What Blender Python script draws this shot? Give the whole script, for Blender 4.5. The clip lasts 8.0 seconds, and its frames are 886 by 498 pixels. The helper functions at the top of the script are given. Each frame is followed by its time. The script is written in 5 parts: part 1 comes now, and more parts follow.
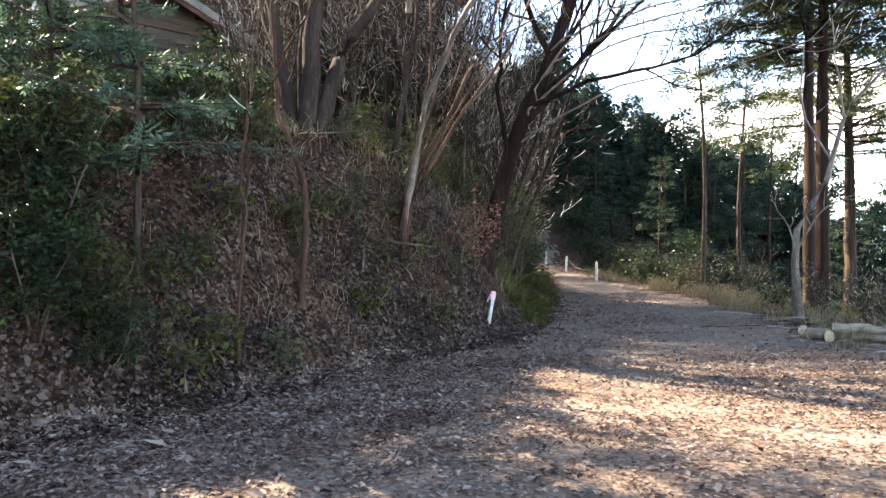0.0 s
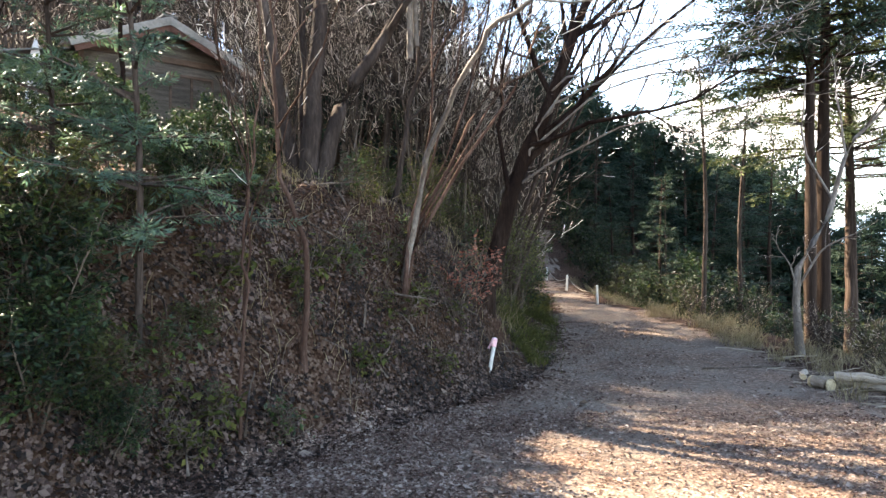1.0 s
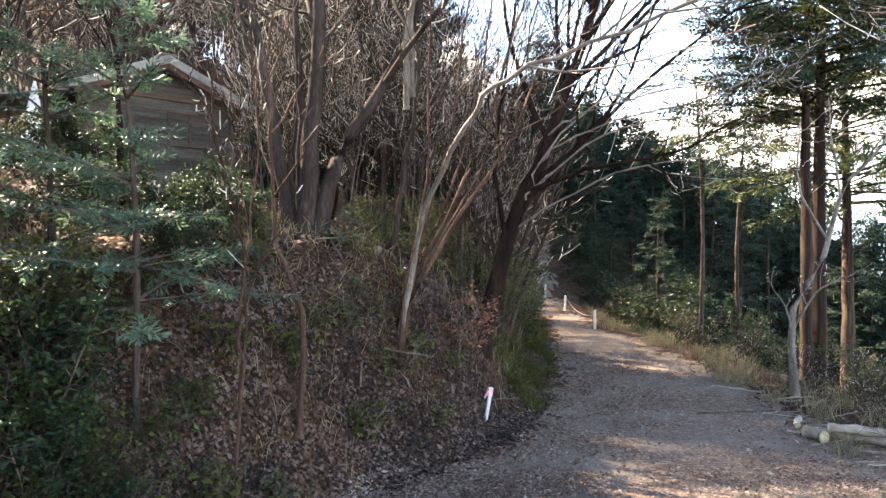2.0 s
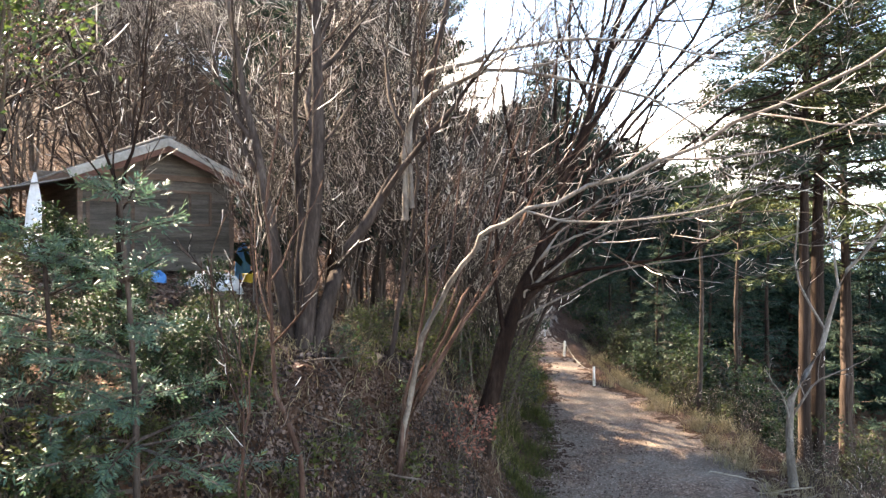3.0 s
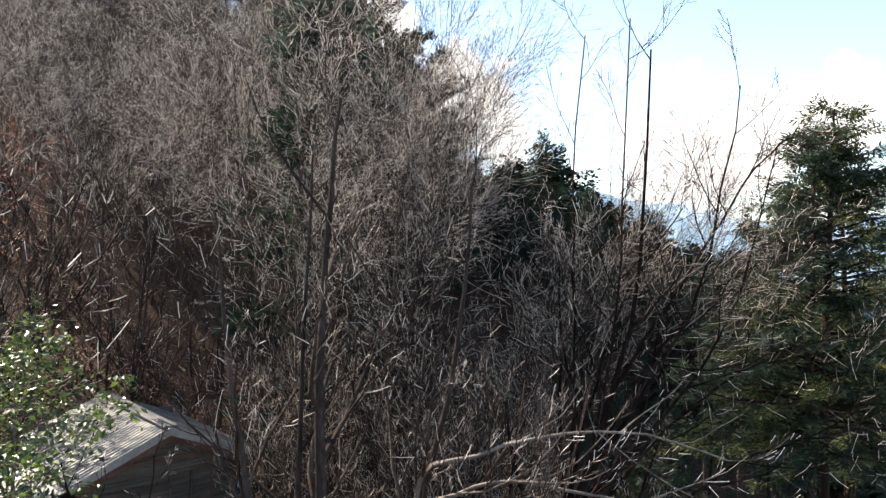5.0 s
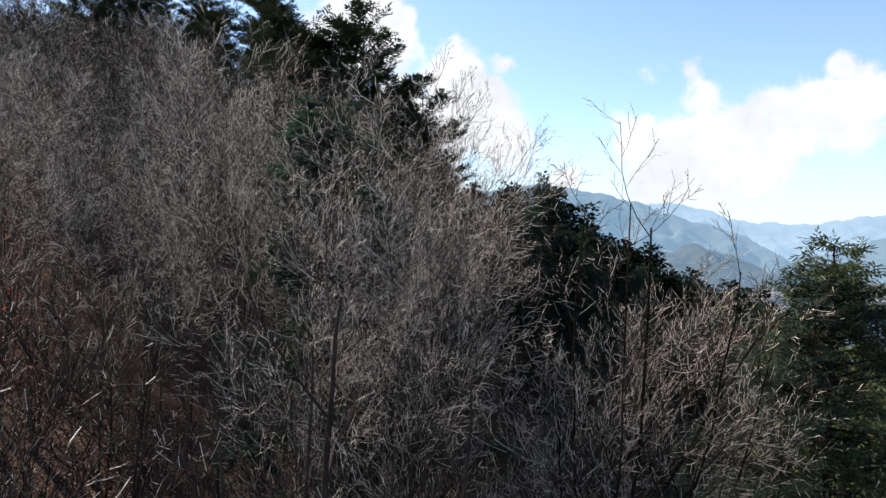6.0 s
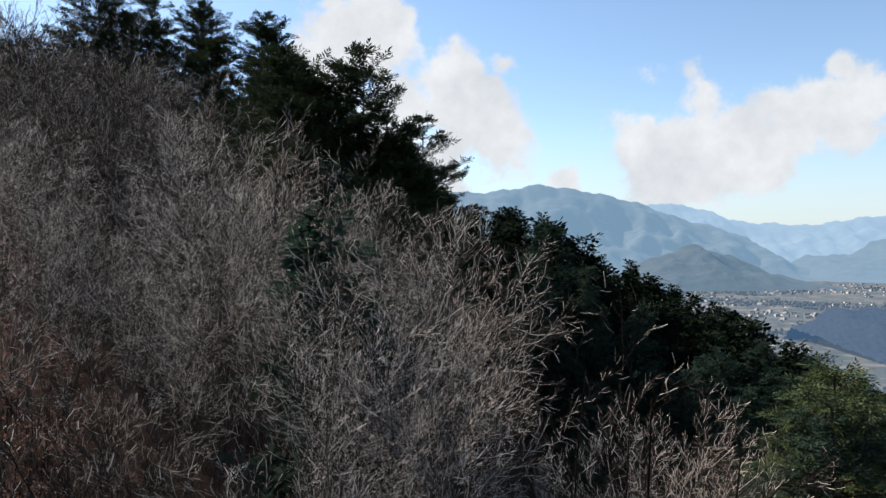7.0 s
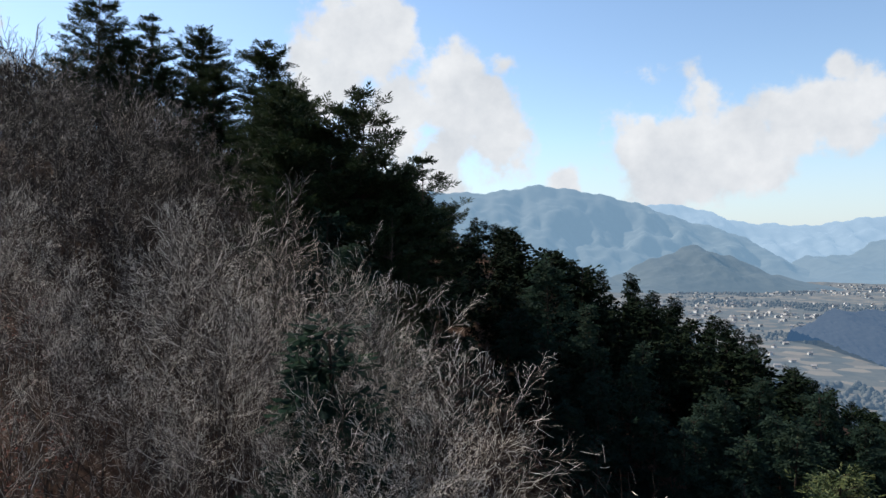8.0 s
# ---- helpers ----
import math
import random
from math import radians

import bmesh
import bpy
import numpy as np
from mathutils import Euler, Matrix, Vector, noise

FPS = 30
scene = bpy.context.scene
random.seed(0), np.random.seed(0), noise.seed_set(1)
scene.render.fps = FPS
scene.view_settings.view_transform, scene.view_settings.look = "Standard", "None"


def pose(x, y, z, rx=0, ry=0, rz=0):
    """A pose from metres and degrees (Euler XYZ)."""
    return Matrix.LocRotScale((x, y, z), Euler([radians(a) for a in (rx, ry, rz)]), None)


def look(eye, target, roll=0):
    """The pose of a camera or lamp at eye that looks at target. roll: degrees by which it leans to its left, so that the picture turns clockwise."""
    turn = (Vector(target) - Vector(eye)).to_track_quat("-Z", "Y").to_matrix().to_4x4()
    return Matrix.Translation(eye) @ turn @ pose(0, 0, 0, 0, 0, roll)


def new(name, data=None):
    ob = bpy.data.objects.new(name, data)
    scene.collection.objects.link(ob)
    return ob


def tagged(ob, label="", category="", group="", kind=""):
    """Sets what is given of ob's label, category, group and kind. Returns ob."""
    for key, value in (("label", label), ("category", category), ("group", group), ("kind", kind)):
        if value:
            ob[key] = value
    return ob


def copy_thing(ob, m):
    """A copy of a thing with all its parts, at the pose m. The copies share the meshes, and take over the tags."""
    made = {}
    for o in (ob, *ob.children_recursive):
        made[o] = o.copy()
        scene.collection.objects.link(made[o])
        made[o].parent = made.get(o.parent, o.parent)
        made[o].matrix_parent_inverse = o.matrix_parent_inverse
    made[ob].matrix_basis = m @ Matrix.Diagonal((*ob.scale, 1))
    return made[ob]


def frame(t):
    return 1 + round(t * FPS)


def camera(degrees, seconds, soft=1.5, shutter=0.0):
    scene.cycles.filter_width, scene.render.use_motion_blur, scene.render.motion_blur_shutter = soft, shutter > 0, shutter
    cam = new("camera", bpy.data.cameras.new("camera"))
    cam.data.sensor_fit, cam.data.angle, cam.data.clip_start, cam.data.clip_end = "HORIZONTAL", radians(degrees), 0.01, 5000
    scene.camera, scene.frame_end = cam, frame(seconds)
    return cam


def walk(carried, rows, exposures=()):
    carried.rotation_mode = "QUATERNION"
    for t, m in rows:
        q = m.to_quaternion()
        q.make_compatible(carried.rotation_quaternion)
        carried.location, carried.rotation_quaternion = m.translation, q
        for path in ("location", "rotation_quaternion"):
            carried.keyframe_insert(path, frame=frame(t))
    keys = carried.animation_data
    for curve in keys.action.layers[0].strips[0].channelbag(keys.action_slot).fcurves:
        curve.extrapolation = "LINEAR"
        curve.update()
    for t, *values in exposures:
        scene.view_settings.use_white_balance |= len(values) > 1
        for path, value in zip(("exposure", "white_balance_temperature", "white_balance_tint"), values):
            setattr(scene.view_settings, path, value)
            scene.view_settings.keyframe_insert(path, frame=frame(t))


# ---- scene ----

# ---- camera: a drone that climbs straight up, looking level ----
cam = camera(65.0, 8.0, soft=1.5, shutter=0.0)
CLIMB = [(0.0, 0, 0, 1.40), (0.5, -.01, .02, 1.82), (1.0, -.02, .01, 2.14), (1.2, -.01, 0, 2.27), (2.3, .06, -.10, 3.33), (2.5, .07, -.12, 3.65), (3.0, .06, -.10, 4.73), (3.5, .01, -.07, 6.15),
         (4.0, -.01, 0, 7.76), (4.5, -.01, 0, 9.33), (4.7, -.01, 0, 9.98), (5.8, -.02, 0, 13.67), (6.0, -.02, 0, 14.31), (6.5, -.02, 0, 15.90), (7.0, -.03, 0, 17.49), (7.5, -.03, 0, 19.1), (8.0, -.02, 0, 20.7)]
walk(cam, [(t, pose(x, y, z, 90, 0, 0)) for t, x, y, z in CLIMB],
     exposures=[(0.0, 3.58, 7600, 11), (3.0, 3.8, 7900, 13), (4.2, 3.08, 7800, 13), (5.6, 1.55, 6600, 10), (8.0, 0.95, 6400, 9)])

# ---- sky and sun ----
SUN_AZ, SUN_EL = radians(-54), radians(40)   # azimuth from straight ahead (+y) towards the right (+x)
toward_sun = Vector((math.sin(SUN_AZ) * math.cos(SUN_EL), math.cos(SUN_AZ) * math.cos(SUN_EL), math.sin(SUN_EL)))
sun = new("sun", bpy.data.lights.new("sun", "SUN"))
sun.data.energy, sun.data.angle, sun.data.color = 5.0, radians(0.55), (1.0, 0.93, 0.82)
sun.matrix_world = look(toward_sun * 100, (0, 0, 0))

world = bpy.data.worlds.new("world")
scene.world = world
world.use_nodes = True
wt = world.node_tree
wt.nodes.clear()


def node(tree, kind, **values):
    n = tree.nodes.new(kind)
    for key, value in values.items():
        n.inputs[key.replace("_", " ")].default_value = value
    return n


def math_node(tree, op, a, b=None, c=None, clamp=False):
    n = tree.nodes.new("ShaderNodeMath")
    n.operation, n.use_clamp = op, clamp
    for i, v in enumerate((a, b, c)):
        if v is None:
            continue
        if isinstance(v, (int, float)):
            n.inputs[i].default_value = v
        else:
            tree.links.new(v, n.inputs[i])
    return n.outputs[0]


# cloud puffs: centre (right, up) per metre ahead, and radius
PUFFS = [(-.117, .285, .085), (-.052, .293, .065), (.005, .253, .062), (.048, .205, .07), (.086, .269, .03), (.075, .155, .055), (.01, .12, .07), (-.15, .235, .08), (-.07, .205, .09),
         (.378, .205, .045), (.36, .16, .055), (.42, .17, .06), (.50, .19, .045), (.565, .205, .04), (.615, .23, .04), (.573, .262, .02), (.28, .14, .05),
         (.34, .115, .075), (.435, .13, .055), (.58, .165, .03), (.175, .092, .024), (-.16, .357, .016), (.75, .2, .07), (-.75, .2, .1), (-.9, .32, .12)]
sky = wt.nodes.new("ShaderNodeTexSky")
sky.sky_type, sky.sun_disc = "NISHITA", False
sky.sun_elevation, sky.sun_rotation = SUN_EL, SUN_AZ
sky.air_density, sky.dust_density, sky.ozone_density, sky.altitude = 1.0, 0.25, 1.4, 400
coord = wt.nodes.new("ShaderNodeTexCoord")
wob = node(wt, "ShaderNodeTexNoise", Scale=10.0, Detail=9.0, Roughness=0.58)
wt.links.new(coord.outputs["Generated"], wob.inputs["Vector"])
puff = None
for u, v, r in PUFFS:
    r *= 1.25
    c = Vector((u, 1, v)).normalized()
    far = wt.nodes.new("ShaderNodeVectorMath")
    far.operation = "DISTANCE"
    far.inputs[1].default_value = c
    wt.links.new(coord.outputs["Generated"], far.inputs[0])
    one = math_node(wt, "MULTIPLY_ADD", far.outputs["Value"], -1 / r, 1.0)
    puff = one if puff is None else math_node(wt, "SMOOTH_MAX", puff, one, 0.25)
shape = math_node(wt, "MULTIPLY_ADD", wob.outputs["Fac"], 3.6, -1.75)
shape = math_node(wt, "ADD", puff, shape)
ramp = wt.nodes.new("ShaderNodeMapRange")
ramp.interpolation_type = "SMOOTHSTEP"
ramp.inputs["From Min"].default_value, ramp.inputs["From Max"].default_value = 0.1, 0.6
wt.links.new(shape, ramp.inputs["Value"])
shade = node(wt, "ShaderNodeTexNoise", Scale=11.0, Detail=6.0, Roughness=0.6)
wt.links.new(coord.outputs["Generated"], shade.inputs["Vector"])
cloud = wt.nodes.new("ShaderNodeMixRGB")
cloud.inputs[1].default_value, cloud.inputs[2].default_value = (2.6, 2.85, 3.25, 1), (6.2, 6.15, 6.1, 1)
wt.links.new(shade.outputs["Fac"], cloud.inputs[0])
both = wt.nodes.new("ShaderNodeMixRGB")
updown = wt.nodes.new("ShaderNodeSeparateXYZ")
wt.links.new(coord.outputs["Generated"], updown.inputs[0])
haze = math_node(wt, "MULTIPLY_ADD", updown.outputs[2], -5.5, 0.85, clamp=True)      # thin white haze towards the horizon
veil = wt.nodes.new("ShaderNodeMixRGB")
veil.inputs[2].default_value = (3.3, 3.75, 4.3, 1)
wt.links.new(haze, veil.inputs[0])
wt.links.new(sky.outputs[0], veil.inputs[1])
wt.links.new(ramp.outputs[0], both.inputs[0])
wt.links.new(veil.outputs[0], both.inputs[1])
wt.links.new(cloud.outputs[0], both.inputs[2])
bg = node(wt, "ShaderNodeBackground", Strength=0.092)
wt.links.new(both.outputs[0], bg.inputs["Color"])
wout = wt.nodes.new("ShaderNodeOutputWorld")
wt.links.new(bg.outputs[0], wout.inputs["Surface"])


# ---- materials ----
def surface(name, colors, scale=4.0, rough=0.85, bump=0.3, fine=40.0, stretch=(1, 1, 1), vary=0.0, island=False, translucent=0.0, specular=0.3, metal=0.0):
    """A procedural surface: colours mixed by coarse and fine noise, relief, and a shift from piece to piece."""
    m = bpy.data.materials.new(name)
    m.use_nodes = True
    t = m.node_tree
    b = t.nodes["Principled BSDF"]
    b.inputs["Roughness"].default_value, b.inputs["Specular IOR Level"].default_value, b.inputs["Metallic"].default_value = rough, specular, metal
    tc = t.nodes.new("ShaderNodeTexCoord")
    mp = node(t, "ShaderNodeMapping", Scale=stretch)
    t.links.new(tc.outputs["Object"], mp.inputs[0])
    big = node(t, "ShaderNodeTexNoise", Scale=scale, Detail=5.0, Roughness=0.6)
    small = node(t, "ShaderNodeTexNoise", Scale=fine, Detail=4.0, Roughness=0.65)
    for n in (big, small):
        t.links.new(mp.outputs[0], n.inputs["Vector"])
    f = math_node(t, "MULTIPLY_ADD", big.outputs["Fac"], 1.0, 0.0)
    f = math_node(t, "MULTIPLY_ADD", small.outputs["Fac"], 0.7, f)
    f = math_node(t, "MULTIPLY_ADD", f, 1.5, -0.78)
    if vary:
        if island:
            rnd = t.nodes.new("ShaderNodeNewGeometry").outputs["Random Per Island"]
        else:
            rnd = t.nodes.new("ShaderNodeObjectInfo").outputs["Random"]
        f = math_node(t, "ADD", f, math_node(t, "MULTIPLY_ADD", rnd, vary, -vary / 2))
    cr = t.nodes.new("ShaderNodeValToRGB")
    el = cr.color_ramp.elements
    while len(el) < len(colors):
        el.new(0.5)
    for i, c in enumerate(colors):
        el[i].position = 0.08 + 0.84 * i / max(1, len(colors) - 1)
        el[i].color = (*c, 1)
    t.links.new(f, cr.inputs[0])
    t.links.new(cr.outputs[0], b.inputs["Base Color"])
    if bump:
        bp = node(t, "ShaderNodeBump", Strength=bump, Distance=0.02)
        t.links.new(small.outputs["Fac"], bp.inputs["Height"])
        t.links.new(bp.outputs[0], b.inputs["Normal"])
    if translucent:
        tr = t.nodes.new("ShaderNodeBsdfTranslucent")
        t.links.new(cr.outputs[0], tr.inputs["Color"])
        mx = node(t, "ShaderNodeMixShader", Fac=translucent)
        t.links.new(b.outputs[0], mx.inputs[1])
        t.links.new(tr.outputs[0], mx.inputs[2])
        t.links.new(mx.outputs[0], t.nodes["Material Output"].inputs["Surface"])
    return m


def leafy(m, size, amount, tones):
    """Lays a carpet of small leaf-like cells over a surface's colour."""
    t = m.node_tree
    b = t.nodes["Principled BSDF"]
    tc = t.nodes.new("ShaderNodeTexCoord")
    warp = node(t, "ShaderNodeTexNoise", Scale=1 / size, Detail=2.0)
    t.links.new(tc.outputs["Object"], warp.inputs["Vector"])
    mixv = node(t, "ShaderNodeMixRGB", Fac=size * .5)
    t.links.new(tc.outputs["Object"], mixv.inputs[1])
    t.links.new(warp.outputs["Color"], mixv.inputs[2])
    vo = node(t, "ShaderNodeTexVoronoi", Scale=1 / size)
    t.links.new(mixv.outputs[0], vo.inputs["Vector"])
    cr = t.nodes.new("ShaderNodeValToRGB")
    el = cr.color_ramp.elements
    while len(el) < len(tones):
        el.new(.5)
    for i, c in enumerate(tones):
        el[i].position, el[i].color = i / (len(tones) - 1), (*c, 1)
    sep = t.nodes.new("ShaderNodeSeparateColor")
    t.links.new(vo.outputs["Color"], sep.inputs[0])
    t.links.new(sep.outputs[0], cr.inputs[0])
    patch = node(t, "ShaderNodeTexNoise", Scale=.8, Detail=6.0, Roughness=.7)
    t.links.new(tc.outputs["Object"], patch.inputs["Vector"])
    k = math_node(t, "MULTIPLY_ADD", patch.outputs["Fac"], 2.4, -1.2 + amount, clamp=True)
    mx = t.nodes.new("ShaderNodeMixRGB")
    t.links.new(k, mx.inputs[0])
    t.links.new(b.inputs["Base Color"].links[0].from_socket, mx.inputs[1])
    t.links.new(cr.outputs[0], mx.inputs[2])
    t.links.new(mx.outputs[0], b.inputs["Base Color"])
    bp = node(t, "ShaderNodeBump", Strength=.5, Distance=.015)
    t.links.new(vo.outputs["Distance"], bp.inputs["Height"])
    old = b.inputs["Normal"].links[0].from_node
    t.links.new(old.outputs[0], bp.inputs["Normal"])
    t.links.new(bp.outputs[0], b.inputs["Normal"])
    return m


LITTER_TONES = [(.024, .013, .009), (.058, .031, .021), (.11, .062, .043), (.16, .10, .07), (.26, .185, .14)]
# dark soil; the bank's shade is also put into its colour
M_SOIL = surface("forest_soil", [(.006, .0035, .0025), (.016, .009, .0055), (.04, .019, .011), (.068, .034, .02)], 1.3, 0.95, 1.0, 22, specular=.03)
M_DIRT = surface("trodden_dirt", [(.085, .069, .055), (.15, .124, .10), (.22, .186, .152)], 0.9, 0.95, 0.7, 30, specular=.06)
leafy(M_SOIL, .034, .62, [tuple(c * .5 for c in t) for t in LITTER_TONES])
leafy(M_DIRT, .036, .52, LITTER_TONES)
M_FLOOR = surface("dry_leaf_floor", [(.03, .018, .012), (.07, .043, .03), (.13, .085, .062), (.2, .14, .105)], 0.7, 0.95, 0.9, 18, specular=.05)
leafy(M_FLOOR, .05, .75, LITTER_TONES)
M_BARK = surface("dark_bark", [(.016, .0115, .0095), (.042, .031, .026), (.10, .077, .064)], 3.0, 0.95, 1.0, 26, (1, 1, .22), 0.25, specular=.06)
M_REDBARK = surface("red_brown_bark", [(.024, .013, .009), (.06, .034, .025), (.125, .08, .062)], 3.0, 0.9, 0.9, 30, (1, 1, .25), 0.2, specular=.06)
M_DARKBARK = surface("near_black_bark", [(.006, .0035, .003), (.015, .009, .007), (.04, .026, .02)], 3.0, 0.95, 1.0, 26, (1, 1, .22), 0.1, specular=.04)
M_PALE = surface("pale_bark", [(.032, .024, .018), (.08, .06, .046), (.19, .155, .13)], 3.0, 0.9, 0.7, 30, (1, 1, .3), 0.3, specular=.08)
# boughs darker than the outer twigs: the crown's inner shade put into colour
M_SHADED_BOUGH = surface("shaded_boughs", [(.010, .007, .006), (.026, .019, .016), (.068, .052, .043)], 1.6, 0.9, 0.0, 14, (1, 1, 1), 0.5, True, specular=.05)
M_TWIG = surface("bare_twigs", [(.022, .017, .014), (.06, .047, .039), (.20, .165, .14), (.78, .70, .62)], 1.1, 0.7, 0.0, 9, (1, 1, 1), 1.15, True, specular=.15)
M_FARTWIG = surface("grey_twigs", [(.013, .010, .009), (.032, .025, .022), (.09, .072, .063), (.40, .345, .31)], 1.1, 0.75, 0.0, 9, (1, 1, 1), 1.15, True, specular=.12)
M_TAN = surface("tan_twigs", [(.026, .019, .015), (.075, .055, .044), (.235, .182, .146), (.76, .645, .535)], 1.1, 0.7, 0.0, 9, (1, 1, 1), 1.15, True, specular=.15)
# sun on the reaching limbs is put into this paler bark
M_SUNLIT_LIMB = surface("sunlit_limb_bark", [(.055, .043, .034), (.13, .105, .085), (.29, .25, .21)], 3.0, 0.8, 0.6, 30, (1, 1, .3), 0.25)
M_CEDAR = surface("cedar_bark", [(.011, .0075, .006), (.034, .023, .018), (.10, .073, .058)], 3.5, 0.95, 1.0, 24, (1, 1, .07), 0.2, specular=.05)
# cedar needles in copies; the slope's shade is put into the darker ones
M_NEEDLE_SHADED = surface("shaded_slope_needles", [(.003, .006, .004), (.006, .011, .006), (.014, .019, .009)], 0.7, 0.9, 0.0, 6, (1, 1, 1), 0.45, True, 0.03, 0.02)
M_NEEDLE_MID = surface("half_shaded_needles", [(.009, .019, .014), (.017, .032, .023), (.033, .046, .027)], 0.7, 0.8, 0.0, 6, (1, 1, 1), 0.45, True, 0.45, 0.05)
# sun on the nearest cedars is put into these brighter, yellower needles
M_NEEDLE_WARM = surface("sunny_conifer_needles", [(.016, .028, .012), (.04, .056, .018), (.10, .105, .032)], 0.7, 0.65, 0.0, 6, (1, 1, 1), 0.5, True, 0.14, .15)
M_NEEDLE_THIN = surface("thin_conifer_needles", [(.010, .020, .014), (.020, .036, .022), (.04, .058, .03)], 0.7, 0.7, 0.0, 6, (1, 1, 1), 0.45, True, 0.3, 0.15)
M_PINE = surface("pine_needles", [(.009, .016, .009), (.021, .032, .015), (.045, .055, .024)], 0.7, 0.8, 0.0, 6, (1, 1, 1), 0.45, True, 0.15, 0.06)
M_FIR = surface("sapling_needles", [(.026, .055, .04), (.055, .10, .066), (.12, .17, .085)], 1.5, 0.4, 0.0, 9, (1, 1, 1), 0.5, True, 0.45)
M_LEAF = surface("evergreen_leaves", [(.012, .026, .009), (.034, .06, .015), (.10, .14, .026)], 1.5, 0.33, 0.0, 9, (1, 1, 1), 0.7, True, 0.4, 0.5)
# darker copy of the evergreen leaves, with the undergrowth's shade in its colour
M_SHADED_LEAF = surface("shaded_evergreen_leaves", [(.006, .014, .008), (.015, .030, .012), (.05, .072, .02)], 1.5, 0.5, 0.0, 9, (1, 1, 1), 0.7, True, 0.3, 0.22)
M_OLIVE = surface("olive_leaves", [(.02, .026, .010), (.045, .052, .018), (.095, .10, .032)], 1.5, 0.5, 0.0, 9, (1, 1, 1), 0.7, True, 0.35, 0.2)
M_CANE = surface("bamboo_leaves", [(.035, .042, .014), (.075, .085, .028), (.15, .155, .05)], 1.5, 0.6, 0.0, 9, (1, 1, 1), 0.7, True, 0.4, 0.15)
M_RED = surface("withered_leaves", [(.13, .042, .03), (.27, .10, .07), (.42, .2, .14)], 3, 0.7, 0.0, 9, (1, 1, 1), 0.6, True, 0.45, .1)
M_LITTER = surface("fallen_leaves", [(.045, .027, .021), (.098, .06, .047), (.16, .108, .086), (.27, .213, .177)], 1.5, 0.85, 0.0, 15, (1, 1, 1), 0.9, True, 0.12, .06)
M_BIGLEAF = surface("large_pale_leaves", [(.09, .064, .05), (.18, .135, .108), (.30, .24, .195)], 1.5, 0.8, 0.0, 15, (1, 1, 1), 0.8, True, 0.15, .08)
# the shade on the bank is put into these leaves as a darker brown
M_SHADED_LITTER = surface("shaded_fallen_leaves", [(.007, .0045, .0035), (.019, .011, .008), (.046, .026, .019), (.12, .082, .065)], 1.5, 0.6, 0.0, 15, (1, 1, 1), 1.1, True, 0.1, .14)
M_GRASS = surface("dry_grass", [(.16, .125, .065), (.27, .215, .12), (.38, .32, .2)], 2, 0.8, 0.0, 9, (1, 1, 1), 0.6, True, 0.3)
M_MOSS = surface("green_grass", [(.03, .036, .010), (.065, .072, .02), (.14, .135, .042)], 2, 0.8, 0.0, 9, (1, 1, 1), 0.7, True, 0.3, .1)


# ---- mesh helpers ----
def mesh(name, V, F, mat, smooth=True):
    me = bpy.data.meshes.new(name)
    me.from_pydata(V.tolist() if hasattr(V, "tolist") else V, [], F.tolist() if hasattr(F, "tolist") else F)
    if smooth:
        me.polygons.foreach_set("use_smooth", np.ones(len(me.polygons), dtype=bool))
    for m in mat if isinstance(mat, (list, tuple)) else [mat]:
        me.materials.append(m)
    return me


def part(name, data, mat, parent, label=""):
    """One mesh object under a thing; data is a mesh or a bmesh."""
    if isinstance(data, bmesh.types.BMesh):
        me = bpy.data.meshes.new(name)
        data.to_mesh(me)
        data.free()
        me.materials.append(mat)
        data = me
    ob = new(name, data)
    ob.parent = parent
    if label:
        ob["label"] = label
    return ob


def solid(name, data, mat, m=None):
    ob = part(name, data, mat, None)
    if m is not None:
        ob.matrix_world = m
    return ob


def box(bm, sx, sy, sz, m=None, bevel=0.0):
    g = bmesh.ops.create_cube(bm, size=1.0, matrix=(m or Matrix()) @ Matrix.Diagonal((sx, sy, sz, 1)))
    if bevel:
        es = list({e for v in g["verts"] for e in v.link_edges})
        bmesh.ops.bevel(bm, geom=es, offset=bevel, segments=2, affect="EDGES", profile=0.6)
    return bm


def unit(v):
    return v / np.maximum(np.linalg.norm(v, axis=-1, keepdims=True), 1e-9)


def tube_arrays(P, R, sides):
    """Tapered tubes along the paths P (count, points, 3) with the radii R (count, points)."""
    B, n, _ = P.shape
    T = unit(np.gradient(P, axis=1)) if n > 2 else unit(np.repeat((P[:, 1:] - P[:, :1]), 2, axis=1))
    ref = np.where(np.abs(T[..., 2:3]) > 0.9, np.array([1.0, 0, 0]), np.array([0, 0, 1.0]))
    U = unit(np.cross(T, ref))
    W = np.cross(T, U)
    a = np.arange(sides) * 2 * np.pi / sides
    ring = U[:, :, None] * np.cos(a)[:, None] + W[:, :, None] * np.sin(a)[:, None]
    V = P[:, :, None] + ring * R[:, :, None, None]
    idx = np.arange(B * n * sides).reshape(B, n, sides)
    nxt = np.roll(idx, -1, axis=2)
    F = np.stack([idx[:, :-1], nxt[:, :-1], nxt[:, 1:], idx[:, 1:]], -1)
    return V.reshape(-1, 3), F.reshape(-1, 4)


